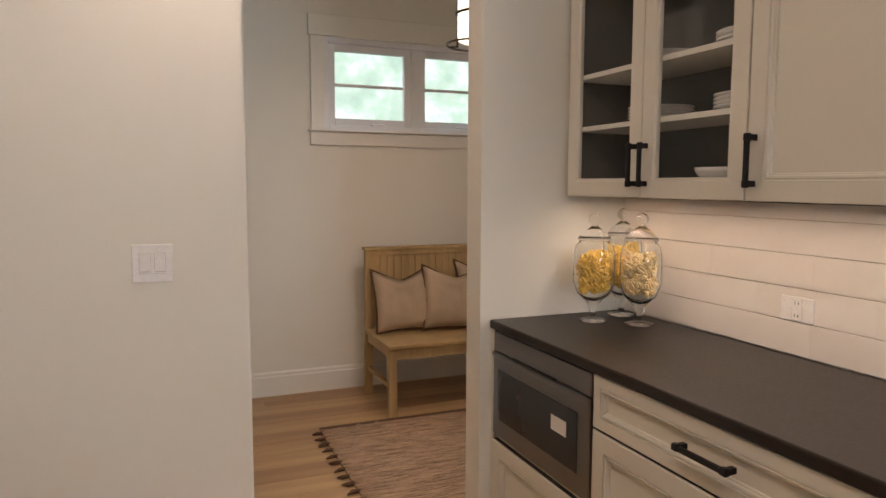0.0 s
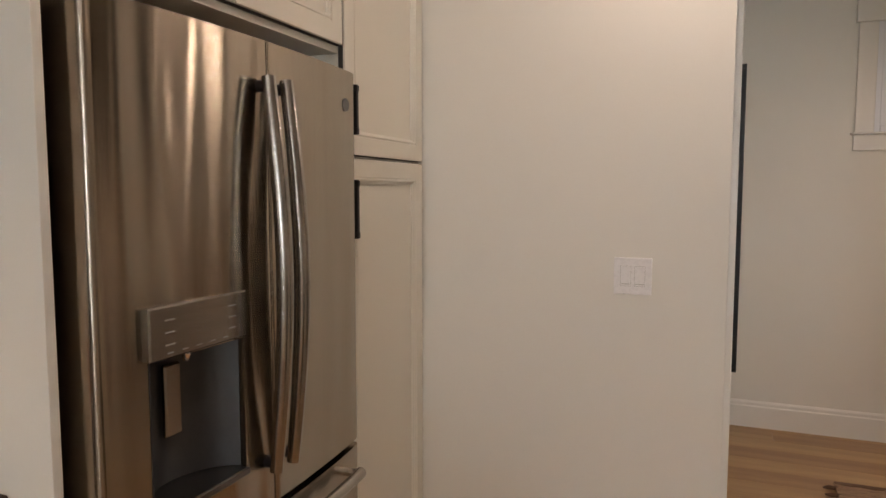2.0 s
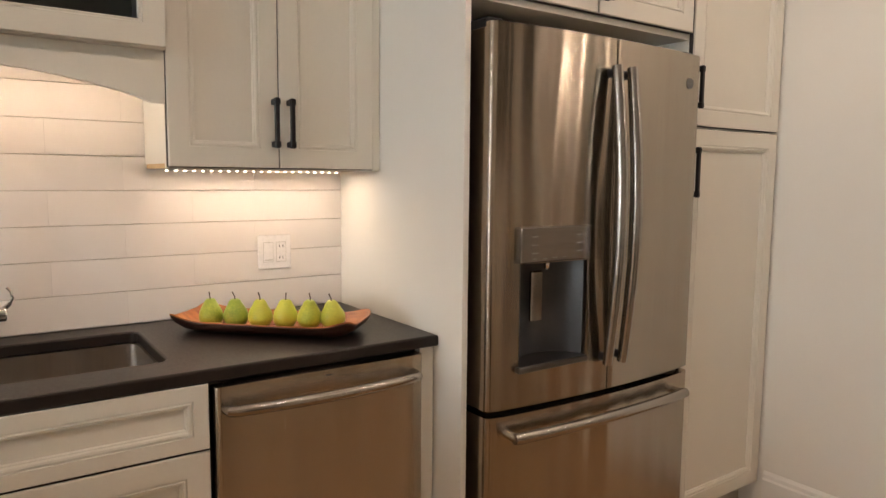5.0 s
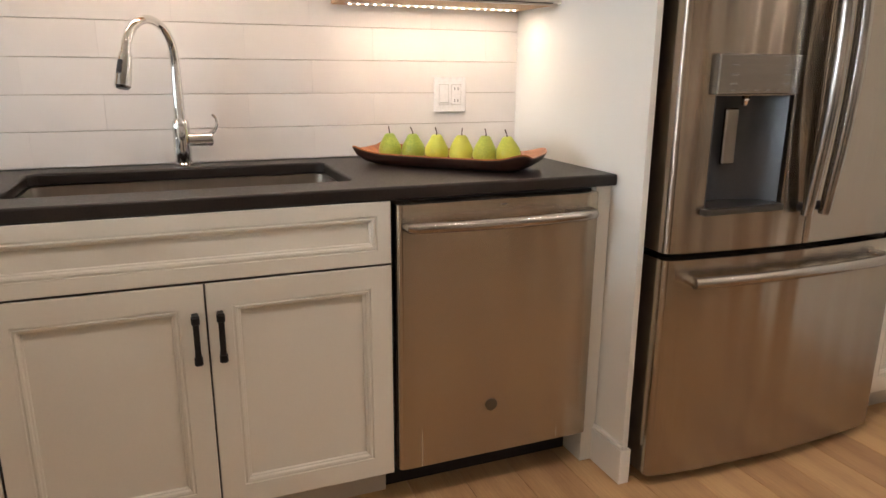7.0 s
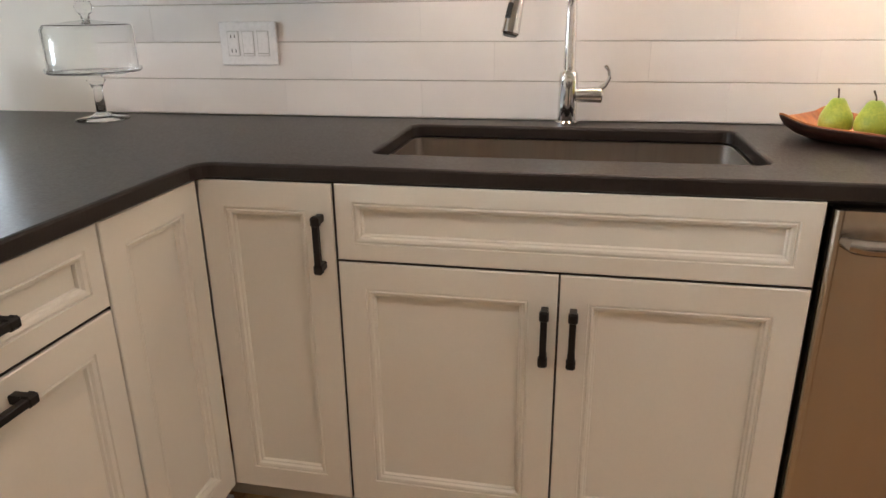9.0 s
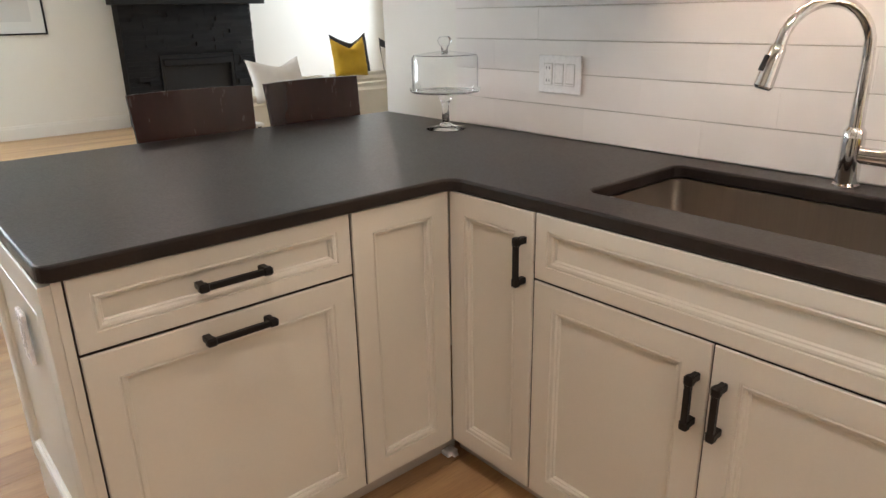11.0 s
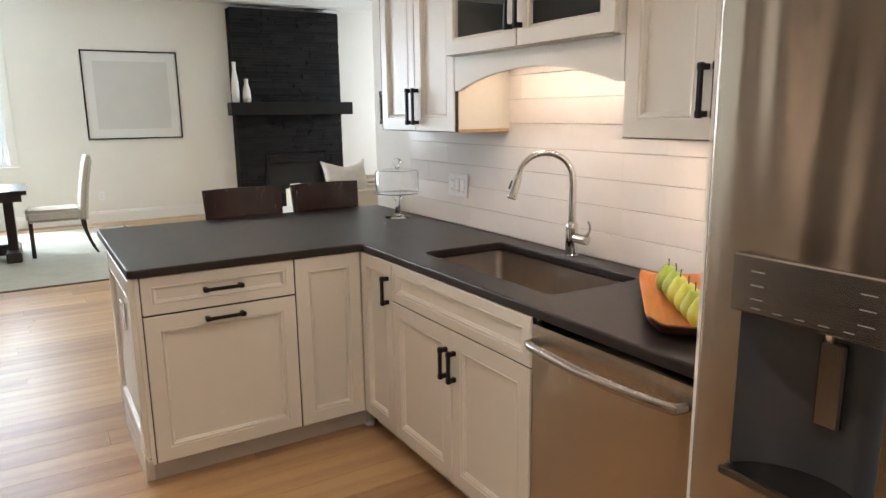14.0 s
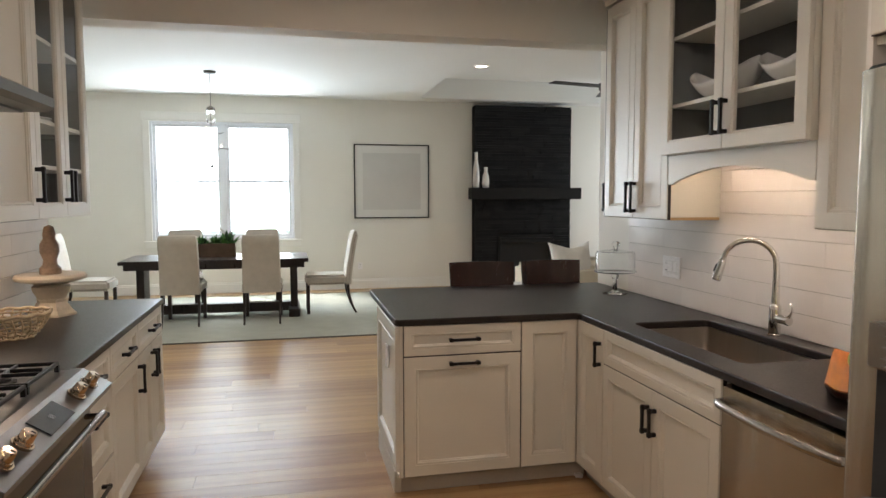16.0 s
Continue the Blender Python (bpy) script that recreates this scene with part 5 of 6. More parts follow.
t = thing("turned_finial", (px_, py_, fz), "weathered turned wooden finial on the pedestal", "ornament")
part("finial", lathe(bmesh.new(), [(0, fz), (.05, fz), (.05, fz + .03), (.035, fz + .045), (.03, fz + .07), (.045, fz + .11), (.045, fz + .15), (.028, fz + .18), (.03, fz + .20), (.022, fz + .24), (0, fz + .25)], (px_, py_, 0), 20, cap=False), M_DRIFT, t, smooth="auto")
bx_, by_ = 3.27, -1.83
t = thing("wicker_basket", (bx_, by_, z), "round open-weave bleached wicker basket", "basket")
rng = random.Random(8)
for k in range(7):
    rr, zz = .08 + .065 * (k / 6) ** .8, z + .006 + .10 * k / 6
    pts = [(bx_ + (rr + .003 * math.sin(9 * a + k)) * math.cos(a), by_ + (rr + .003 * math.sin(9 * a + k)) * math.sin(a), zz + .004 * math.sin(12 * a + 1.5 * k)) for a in (6.2832 * i / 40 for i in range(41))]
    part("hoop", tube(bmesh.new(), pts, .005 if k < 6 else .008, 6), M_WICKER, t, smooth=True)
for k in range(26):
    a = 6.2832 * k / 26
    part("stake", tube(bmesh.new(), [(bx_ + r_ * math.cos(a + w), by_ + r_ * math.sin(a + w), z + h_) for r_, h_, w in ((.075, .005, 0), (.112, .04, .08), (.138, .08, .0), (.145, .106, -.05))], .0035, 5), M_WICKER, t, smooth=True)
part("basket_bottom", lathe(bmesh.new(), [(0, z), (.08, z), (.08, z + .006), (0, z + .006)], (bx_, by_, 0), 24, cap=False), M_WICKER, t)

# ---- entry ----
BX0, BX1, BY0, BY1 = 2.835, 4.05, 3.02, 3.57
t = thing("entry_bench", (3.44, 3.3, 0), "pale oak bench with a boarded back against the wall", "bench")
part("seat", abox(BX0 - .01, BX1 + .01, BY0 - .02, BY1 - .03, .43, .455, bev=.004), M_OAK, t)
part("apron", abox(BX0 + .05, BX1 - .05, BY0 + .005, BY0 + .025, .36, .4295), M_OAK, t)
for x in (BX0, BX1 - .05):
    part("front_leg", prism(bmesh.new(), [(BY0, .4295), (BY0 - .005, 0), (BY0 + .035, 0), (BY0 + .055, .4295)], x, x + .05, 0), M_OAK, t)
    part("back_leg", prism(bmesh.new(), [(BY1 - .05, .99), (BY1 - .05, .45), (BY1 - .02, 0), (BY1 + .02, 0), (BY1, .45), (BY1, .99)], x, x + .05, 0), M_OAK, t)
    part("side_rail", abox(x + .01, x + .04, BY0 + .056, BY1 - .051, .37, .4295), M_OAK, t)
    part("low_rail", abox(x + .012, x + .038, BY0 + .05, BY1 - .045, .17, .20), M_OAK, t)
n = 22
bw = (BX1 - BX0 - .1) / n
for k in range(n):
    x = BX0 + .05 + bw * k
    part("back_board", abox(x + .0015, x + bw - .0015, BY1 - .035, BY1 - .018, .47, .955, bev=.002), M_OAK, t)
part("back_panel", abox(BX0 + .05, BX1 - .05, BY1 - .017, BY1 - .008, .47, .955), M_OAK, t)
part("top_rail", abox(BX0 - .012, BX1 + .012, BY1 - .06, BY1 + .01, .991, 1.012, bev=.003), M_OAK, t)
part("rail", abox(BX0 + .05, BX1 - .05, BY1 - .045, BY1 - .005, .956, .99), M_OAK, t)


def pillow(name, w, h, th, mat, m, label, group="", piping=None, chop=.10, cat="cushion"):
    t = thing(name, (0, 0, 0), label, cat, group)
    n = 18
    bm = bmesh.new()
    def pt(u, v, side):
        pin = 1 - .07 * (1 - (abs(u) * abs(v)) ** .8)
        x, z = u * w / 2 * (1 - .09 * (1 - v * v) * abs(u) ** 3), v * h / 2 * (1 - .09 * (1 - u * u) * abs(v) ** 3)
        if v > 0:
            z -= chop * h * v * v * max(0, 1 - abs(u) ** 1.1 * 1.05)
        b = max(0, (1 - u ** 4) * (1 - v ** 4)) ** .5
        y = side * (th / 2 * b + (.004 * noise.noise((u * 3, v * 3, side * 2.0 + w * 9)) * 3 * b))
        return Vector((x, y, z + h / 2))
    for side in (-1, 1):
        g = [[bm.verts.new(pt(i / n * 2 - 1, j / n * 2 - 1, side)) for j in range(n + 1)] for i in range(n + 1)]
        for i in range(n):
            for j in range(n):
                bm.faces.new((g[i][j], g[i + 1][j], g[i + 1][j + 1], g[i][j + 1]))
    bmesh.ops.remove_doubles(bm, verts=bm.verts, dist=.0005)
    part("cover", bm, mat, t, smooth=True)
    if piping:
        e = [(i / n * 2 - 1, -1) for i in range(n)] + [(1, i / n * 2 - 1) for i in range(n)] + [(1 - i / n * 2, 1) for i in range(n)] + [(-1, 1 - i / n * 2) for i in range(n + 1)]
        part("piping", tube(bmesh.new(), [pt(u, v, 0) for u, v in e], .008, 7), piping, t, "fringed brown edge", smooth=True)
    t.matrix_basis = m
    return t


pillow("throw_pillow", .42, .43, .15, M_PILLOW, pose(3.065, 3.36, .457, -17, 0, 4), "sand linen pillow with brown edging on the bench", "pillows on the bench", M_PIPING, .17)
pillow("throw_pillow", .46, .44, .17, M_PILLOW, pose(3.40, 3.30, .457, -17, 3, -5), "large sand linen pillow with brown edging leaning forward", "pillows on the bench", M_PIPING, .17)
pillow("throw_pillow", .47, .47, .15, M_PILLOW, pose(3.70, 3.38, .457, -15, 0, 6), "sand linen pillow tucked behind on the oak bench", "pillows on the bench", M_PIPING, .17)
t = thing("jute_rug", (3.2, 2.3, 0), "woven brown jute rug with tasselled ends", "rug")
bm = bmesh.new()
rng = random.Random(3)
y = 1.72
while y < 2.95:
    d = .022
    n = 30
    tube(bm, [(2.39 + 1.7 * i / n, y + d / 2 + rng.uniform(-.002, .002), .009 + rng.uniform(-.0015, .0025)) for i in range(n + 1)], [.010 + rng.uniform(-.002, .0025) for i in range(n + 1)], 5)
    y += d * .85
tagged(part("weave", bm, M_JUTE, t, "thick twisted jute rows", smooth=True), kind="stuff")
part("backing", abox(2.395, 4.085, 1.725, 2.955, .0005, .006), M_JUTE, t)
part("border", abox(2.39, 4.09, 2.935, 2.975, .0005, .020, bev=.006), M_PIPING, t, "dark woven end band")
for k in range(14):
    y = 1.76 + k * .088
    part("tassel", tube(bmesh.new(), [(2.40, y, .010), (2.36, y + rng.uniform(-.01, .01), .012), (2.335, y + rng.uniform(-.02, .02), .006)], [.009, .011, .004], 6), M_PIPING, t, smooth=True)

lx, ly = 3.22, 2.6
t = thing("lantern_pendant", (lx, ly, 2.1), "bronze-framed lantern pendant with cream glass", "pendant lamp")
part("glass_shade", lathe(bmesh.new(), [(0, 2.21), (.10, 2.21), (.115, 2.22), (.115, 2.56), (0, 2.56)], (lx, ly, 0), 28, cap=False), M_CREAMGLASS, t, smooth="auto")
for z_, r_ in ((2.195, .175), (2.36, .122), (2.57, .122)):
    pts = [(lx + r_ * math.cos(a), ly + r_ * math.sin(a), z_) for a in (6.2832 * i / 36 for i in range(37))]
    part("ring", tube(bmesh.new(), pts, .006 if r_ > .15 else .008, 8), M_STEEL_D if r_ > .15 else M_BLACK, t, smooth=True)
for k in range(4):
    a = math.pi / 4 + k * math.pi / 2
    part("upright", tube(bmesh.new(), [(lx + .124 * math.cos(a), ly + .124 * math.sin(a), 2.19), (lx + .124 * math.cos(a), ly + .124 * math.sin(a), 2.60)], .006, 8), M_BLACK, t)
    part("spoke", tube(bmesh.new(), [(lx + .12 * math.cos(a), ly + .12 * math.sin(a), 2.195), (lx + .175 * math.cos(a), ly + .175 * math.sin(a), 2.195)], .004, 6), M_BLACK, t)
part("stem", tube(bmesh.new(), [(lx, ly, 2.56), (lx, ly, 2.735)], .007, 8), M_BLACK, t)
part("canopy", lathe(bmesh.new(), [(0, 2.715), (.06, 2.72), (.065, 2.739), (0, 2.739)], (lx, ly, 0), 24, cap=False), M_BLACK, t, smooth=True)


def picture(name, c, U, N, w, h, bar, deep, mat_w, label, art, frame_mat=None):
    t = thing(name, tuple(c), label, "picture")
    fm = frame_mat or M_BLACK
    for du, dv, su, sv in ((0, h / 2 - bar / 2, w, bar), (0, -h / 2 + bar / 2, w, bar), (w / 2 - bar / 2, 0, bar, h - 2 * bar - .0006), (-w / 2 + bar / 2, 0, bar, h - 2 * bar - .0006)):
        bm = bmesh.new()
        obox(bm, c + U * du + Z * dv + N * (deep / 2 + .001), U, Z, N, su, sv, deep, .001)
        part("frame_bar", bm, fm, t)
    bm = bmesh.new()
    obox(bm, c + N * (deep * .35), U, Z, N, w - 2 * bar, h - 2 * bar, .003)
    part("mat_board", bm, M_PAPER, t, "off-white mat")
    bm = bmesh.new()
    obox(bm, c + N * (deep * .35 + .003), U, Z, N, w - 2 * bar - 2 * mat_w, h - 2 * bar - 2 * mat_w, .0016)
    part("print", bm, art, t, "plain grey print")
    return t


picture("framed_picture", Vector((.46, YB, 1.773)), X_, Y_, 1.25, 1.215, .018, .035, .125, "large square picture in a thin black frame", M_ART)
picture("hall_picture", Vector((1.85, 2.86, 1.33)), NY, X_, .80, 1.36, .02, .060, .03, "tall dark-framed picture with pale looping lines on the hall wall", M_HALLART)
hp_ = bpy.data.objects["hall_picture"]
for k, (cy_, cz_, ry_, rz_) in enumerate(((2.78, 1.45, .13, .42), (2.95, 1.30, .17, .36), (2.86, 1.05, .24, .20))):
    pts = [(1.8800, cy_ + ry_ * math.sin(a + .5 * k), cz_ + rz_ * math.cos(a)) for a in (5.4 * i / 30 for i in range(31))]
    part("painted_line", tube(bmesh.new(), pts, [.002 + .003 * math.sin(math.pi * i / 30) for i in range(31)], 6), M_PAPER, hp_, "pale looping brush line", smooth=True)

# ---- dining room ----
t = thing("dining_rug", (3.0, -7.6, 0), "large pale sage rug with a dark bound edge", "rug")
part("woven_field", abox(.82, 5.3, -9.35, -6.0, .0005, .010, bev=.003), M_RUG, t)
for q in ((.79, 5.33, -6.0, -5.965), (.79, 5.33, -9.385, -9.35), (.785, .82, -9.35, -6.0), (5.3, 5.335, -9.35, -6.0)):
    part("binding", abox(q[0], q[1], q[2] + .0003, q[3] - .0003, .0005, .011, bev=.002), M_RUGEDGE, t)
TX0, TX1, TY0, TY1 = 1.90, 4.10, -8.13, -7.17
g = .011
t = thing("dining_table", (3.0, -7.65, g), "espresso-stained trestle dining table with a thick top", "table")
part("tabletop", abox(TX0, TX1, TY0, TY1, .715, .760, bev=.006, seg=2), M_DARKWOOD, t)
part("apron", abox(TX0 + .05, TX1 - .05, TY0 + .05, TY1 - .05, .645, .7145, bev=.003), M_DARKWOOD, t)
for x in (2.08, 3.92):
    part("column", abox(x - .045, x + .045, -7.82, -7.48, .115, .6445, bev=.008), M_DARKWOOD, t)
    part("foot", abox(x - .07, x + .07, -8.02, -7.28, g + .001, .1145, bev=.012), M_DARKWOOD, t)
part("stretcher", abox(2.126, 3.874, -7.72, -7.58, .05, .165, bev=.006), M_DARKWOOD, t)


def dining_chair():
    """Front towards -y, origin on the floor under the middle of the seat."""
    t = thing("dining_chair", (0, 0, 0), "oatmeal linen dining chair with nailhead trim and dark legs", "chair", "chairs round the dining table")
    bm = abox(-.235, .235, -.32, .21, .385, .510, bev=.03, seg=3)
    for v in bm.verts:
        if v.co.z > .47:
            v.co.z += .018 * (1 - (v.co.x / .235) ** 2)
    part("seat", bm, M_FABRIC, t, smooth="auto")
    n = 12
    bm = bmesh.new()
    rows = []
    for k in range(n + 1):
        s = k / n
        z_, y_ = .385 + .69 * s, .212 + .105 * s ** 1.6
        hw, th = .222 - .006 * s, .050
        if k == n:
            hw, th = hw - .012, .022
        rows.append([bm.verts.new(p) for p in ((-hw, y_, z_), (-hw + .01, y_ - th * .3, z_), (hw - .01, y_ - th * .3, z_), (hw, y_, z_), (hw, y_ + th, z_), (hw - .012, y_ + th + .012, z_), (-hw + .012, y_ + th + .012, z_), (-hw, y_ + th, z_))])
    for a, b in zip(rows, rows[1:]):
        for k in range(8):
            bm.faces.new((a[k], a[(k + 1) % 8], b[(k + 1) % 8], b[k]))
    bm.faces.new(rows[0])
    bm.faces.new(rows[-1])
    part("backrest", bm, M_FABRIC, t, smooth="auto")
    bm = bmesh.new()
    for sx in (-1, 1):
        for k in range(24):
            s = (k + .5) / 24
            c = Vector((sx * (.2235 - .006 * s), .212 + .105 * s ** 1.6 + .026, .385 + .68 * s))
            obox(bm, c, X_, Y_, Z, .004, .009, .009, .002)
        for k in range(17):
            obox(bm, Vector((sx * .2365, -.295 + .03 * k, .402)), X_, Y_, Z, .004, .009, .009, .002)
    tagged(part("nailhead_trim", bm, M_BLACK, t, "row of dark nailheads"), kind="stuff")
    for x in (-.205, .205):
        part("front_leg", prism(bmesh.new(), [(x - .020, -.302), (x + .020, -.302), (x + .020, -.262), (x - .020, -.262)], g + .0005, .386, 2), M_DARKWOOD, t)
        part("back_leg", tube(bmesh.new(), [(x, .225, .40), (x, .234, .27), (x, .285, .09), (x, .330, g + .0005)], [.024, .021, .018, .016], 4), M_DARKWOOD, t)
    return t


ch = dining_chair()
spots = [(3.375, -7.18, 0), (2.455, -7.18, 0), (3.52, -8.13, 180), (2.50, -8.13, 180), (1.62, -7.66, 90), (4.58, -7.66, -90)]
ch.matrix_basis = pose(spots[0][0], spots[0][1], 0, 0, 0, spots[0][2])
for x, y, r_ in spots[1:]:
    copy_thing(ch, pose(x, y, 0, 0, 0, r_))

# planter with succulents and an orchid
t = thing("planter_box", (3.06, -7.65, .7605), "rustic wooden planter with succulents and a white orchid", "planter")
for q in ((2.80, 3.32, -7.73, -7.715), (2.80, 3.32, -7.585, -7.57), (2.80, 2.815, -7.7145, -7.5855), (3.305, 3.32, -7.7145, -7.5855)):
    part("box_side", abox(*q, .7605, .935, bev=.002), M_BARK, t)
part("soil", abox(2.816, 3.304, -7.714, -7.586, .7605, .915), M_STEM, t)
rng = random.Random(11)
bm = bmesh.new()


def leaf(bm, c, d, L, W):
    s = d.cross(Z).normalized() if abs(d.z) < .98 else X_
    up = s.cross(d).normalized()
    pts = [c, c + d * L * .35 + s * W, c + d * L * .75 + s * W * .7 + up * L * .08, c + d * L + up * L * .12, c + d * L * .75 - s * W * .7 + up * L * .08, c + d * L * .35 - s * W]
    vs = [bm.verts.new(p) for p in pts]
    mid = bm.verts.new(c + d * L * .5 - up * W * .35)
    for k in range(6):
        bm.faces.new((vs[k], vs[(k + 1) % 6], mid))


for cx_, n, s_ in ((2.90, 90, 1.5), (3.04, 60, 1.1), (3.22, 90, 1.15)):
    for k in range(n):
        a, e = rng.uniform(0, 6.28), rng.uniform(.15, 1.35)
        leaf(bm, Vector((cx_ + rng.uniform(-.03, .03), -7.65 + rng.uniform(-.03, .03), .915)), Vector((math.cos(a) * math.cos(e), math.sin(a) * math.cos(e), math.sin(e))), rng.uniform(.05, .13) * s_, rng.uniform(.010, .018) * s_)
tagged(part("foliage", bm, M_LEAF, t, "green succulent leaves"), kind="stuff")
part("orchid_stem", tube(bmesh.new(), [(2.92, -7.65, .88), (2.91, -7.65, 1.0), (2.94, -7.64, 1.09), (3.0, -7.63, 1.13)], .003, 6), M_LEAF, t)
bm = bmesh.new()
for k in range(5):
    c = Vector((2.925 + .02 * k, -7.64, 1.06 + .016 * k))
    for j in range(5):
        a = j * 1.2566 + k
        leaf(bm, c, Vector((math.cos(a) * .9, .35, math.sin(a) * .9)).normalized(), .026, .010)
tagged(part("blossoms", bm, M_CERAMIC, t, "small white orchid blossoms"), kind="stuff")

# chandelier: a slim glass cylinder with branching arms
hx, hy = 3.07, -7.75
t = thing("branch_chandelier", (hx, hy, 1.9), "slim chandelier with a glass cylinder and branching metal arms", "chandelier")
part("canopy", lathe(bmesh.new(), [(0, 3.07), (.07, 3.075), (.075, 3.099), (0, 3.099)], (hx, hy, 0), 24, cap=False), M_STEEL_D, t, smooth=True)
part("rod", tube(bmesh.new(), [(hx, hy, 3.07), (hx, hy, 2.66)], .004, 6), M_STEEL_D, t)
part("glass_cylinder", lathe(bmesh.new(), [(.048, 2.45), (.052, 2.45), (.052, 2.64), (.048, 2.64)], (hx, hy, 0), 24, cap=False), M_GLASS, t, smooth=True)
part("socket_cup", lathe(bmesh.new(), [(0, 2.60), (.045, 2.60), (.047, 2.65), (.02, 2.665), (0, 2.665)], (hx, hy, 0), 20, cap=False), M_STEEL, t, smooth="auto")
part("lower_rod", tube(bmesh.new(), [(hx, hy, 2.60), (hx, hy, 1.92)], .004, 6), M_STEEL_D, t)
for sx, dz in ((-1, 0), (1, .0), (-.4, .2), (.5, .22)):
    part("arm", tube(bmesh.new(), [(hx, hy, 2.12 + dz), (hx + sx * .15, hy + .03, 2.135 + dz), (hx + sx * .26, hy, 2.12 + dz), (hx + sx * .38, hy - .02, 2.145 + dz)], .005, 6), M_STEEL_D, t, smooth=True)
    part("bulb", lathe(bmesh.new(), [(0, 2.15 + dz), (.012, 2.155 + dz), (.014, 2.17 + dz), (0, 2.19 + dz)], (hx + sx * .12, hy + .02, 0), 12, cap=False), M_BULB, t, smooth=True)
part("finial_ball", lathe(bmesh.new(), [(0, 1.885)] + [(.022 * math.sin(a), 1.907 - .022 * math.cos(a)) for a in (math.pi * k / 8 for k in range(1, 8))] + [(0, 1.929)], (hx, hy, 0), 14, cap=False), M_STEEL_D, t, smooth=True)

# ---- stools at the peninsula ----
def stool(x0, x1, rz):
    cx_ = (x0 + x1) / 2
    w = x1 - x0
    t = thing("bar_stool", (0, 0, 0), "dark mahogany counter stool with a curved wooden back", "stool", "stools at the peninsula")
    n = 14
    bm = bmesh.new()
    rows = []
    for k in range(n + 1):
        s = k / n * 2 - 1
        y_ = -.17 - .055 * (1 - s * s)
        rows.append([bm.verts.new((s * w / 2 * f, y_ + o - b, z_)) for z_, o, b, f in ((.76, 0, .0, .94), (1.068, 0, .035, 1.0), (1.068, .018, .035, 1.0), (.76, .018, .0, .94))])
    for a, b in zip(rows, rows[1:]):
        for k in range(4):
            bm.faces.new((a[k], a[(k + 1) % 4], b[(k + 1) % 4], b[k]))
    bm.faces.new(rows[0])
    bm.faces.new(rows[-1])
    part("backrest", bm, M_STOOL, t, smooth="auto")
    part("seat", abox(-.215, .215, -.19, .22, .60, .635, bev=.012, seg=2), M_STOOL, t)
    for sx in (-1, 1):
        part("back_post", tube(bmesh.new(), [(sx * .19, -.20, .0), (sx * .185, -.175, .62), (sx * .17, -.192, .80)], [.017, .020, .015], 8), M_STOOL, t, smooth="auto")
        part("front_leg", tube(bmesh.new(), [(sx * .19, .215, .0), (sx * .18, .19, .60)], [.016, .020], 8), M_STOOL, t, smooth="auto")
        part("side_stretcher", tube(bmesh.new(), [(sx * .187, -.19, .22), (sx * .187, .21, .22)], .011, 8), M_STOOL, t)
    part("front_stretcher", tube(bmesh.new(), [(-.187, .208, .30), (.187, .208, .30)], .011, 8), M_STOOL, t)
    part("rear_stretcher", tube(bmesh.new(), [(-.187, -.19, .26), (.187, -.19, .26)], .011, 8), M_STOOL, t)
    t.matrix_basis = pose(cx_, -2.90, 0, 0, 0, rz)
    return t


stool(.605, 1.06, -2)
stool(.09, .535, 3)

# ---- living room ----
FX0, FX1, FY = -2.60, -.90, -9.60
t = thing("fireplace", (-1.75, -9.72, 0), "floor-to-ceiling charcoal ledgestone fireplace with a black firebox", "fireplace")
bx0, bx1, bz0, bz1 = -2.28, -1.31, .22, .87
bm = bmesh.new()
for q in ((FX0 + .015, bx0, 0.001, 3.03), (bx1, FX1 - .015, 0.001, 3.03), (bx0, bx1, 0.001, bz0), (bx0, bx1, bz1, 3.03)):
    box(bm, q[0], q[1], YB + .001, FY - .012, q[2], q[3])
part("core", bm, M_STONE, t)
rng = random.Random(21)
bm = bmesh.new()
z_ = .004
while z_ < 3.01:
    hgt = rng.choice((.035, .045, .05, .06))
    x = FX0
    while x < FX1 - .01:
        L = min(rng.uniform(.12, .42), FX1 - x)
        if FX1 - (x + L) < .08:
            L = FX1 - x
        if not (x + L > bx0 - .01 and x < bx1 + .01 and z_ + hgt > bz0 - .01 and z_ < bz1 + .01):
            box(bm, x + .001, x + L - .001, FY - .011, FY + rng.uniform(0, .022), z_ + .001, z_ + hgt - .001)
        elif z_ + hgt > bz0 - .01 and z_ < bz1 + .01:
            if x < bx0 - .05:
                box(bm, x + .001, bx0 - .012, FY - .011, FY + rng.uniform(0, .02), z_ + .001, z_ + hgt - .001)
            if x + L > bx1 + .05:
                box(bm, bx1 + .012, x + L - .001, FY - .011, FY + rng.uniform(0, .02), z_ + .001, z_ + hgt - .001)
        x += L
    z_ += hgt
tagged(part("ledgestone", bm, M_STONE, t, "split-face charcoal stone courses"), kind="stuff")
part("mantel_shelf", abox(-2.70, -.78, FY + .024, FY + .25, 1.475, 1.665, bev=.005), M_MANTEL, t, "thick black wooden mantel shelf")
fb = part("firebox", abox(bx0 + .02, bx1 - .02, YB + .01, FY - .05, bz0 + .02, bz1 - .02), M_PLASTIC, t, "black firebox")
for q in ((bx0, bx1, bz0, bz0 + .05), (bx0, bx1, bz1 - .05, bz1), (bx0, bx0 + .04, bz0 + .0505, bz1 - .0505), (bx1 - .04, bx1, bz0 + .0505, bz1 - .0505)):
    part("firebox_frame", abox(q[0], q[1], FY - .04, FY + .015, q[2], q[3], bev=.003), M_BLACK, t)
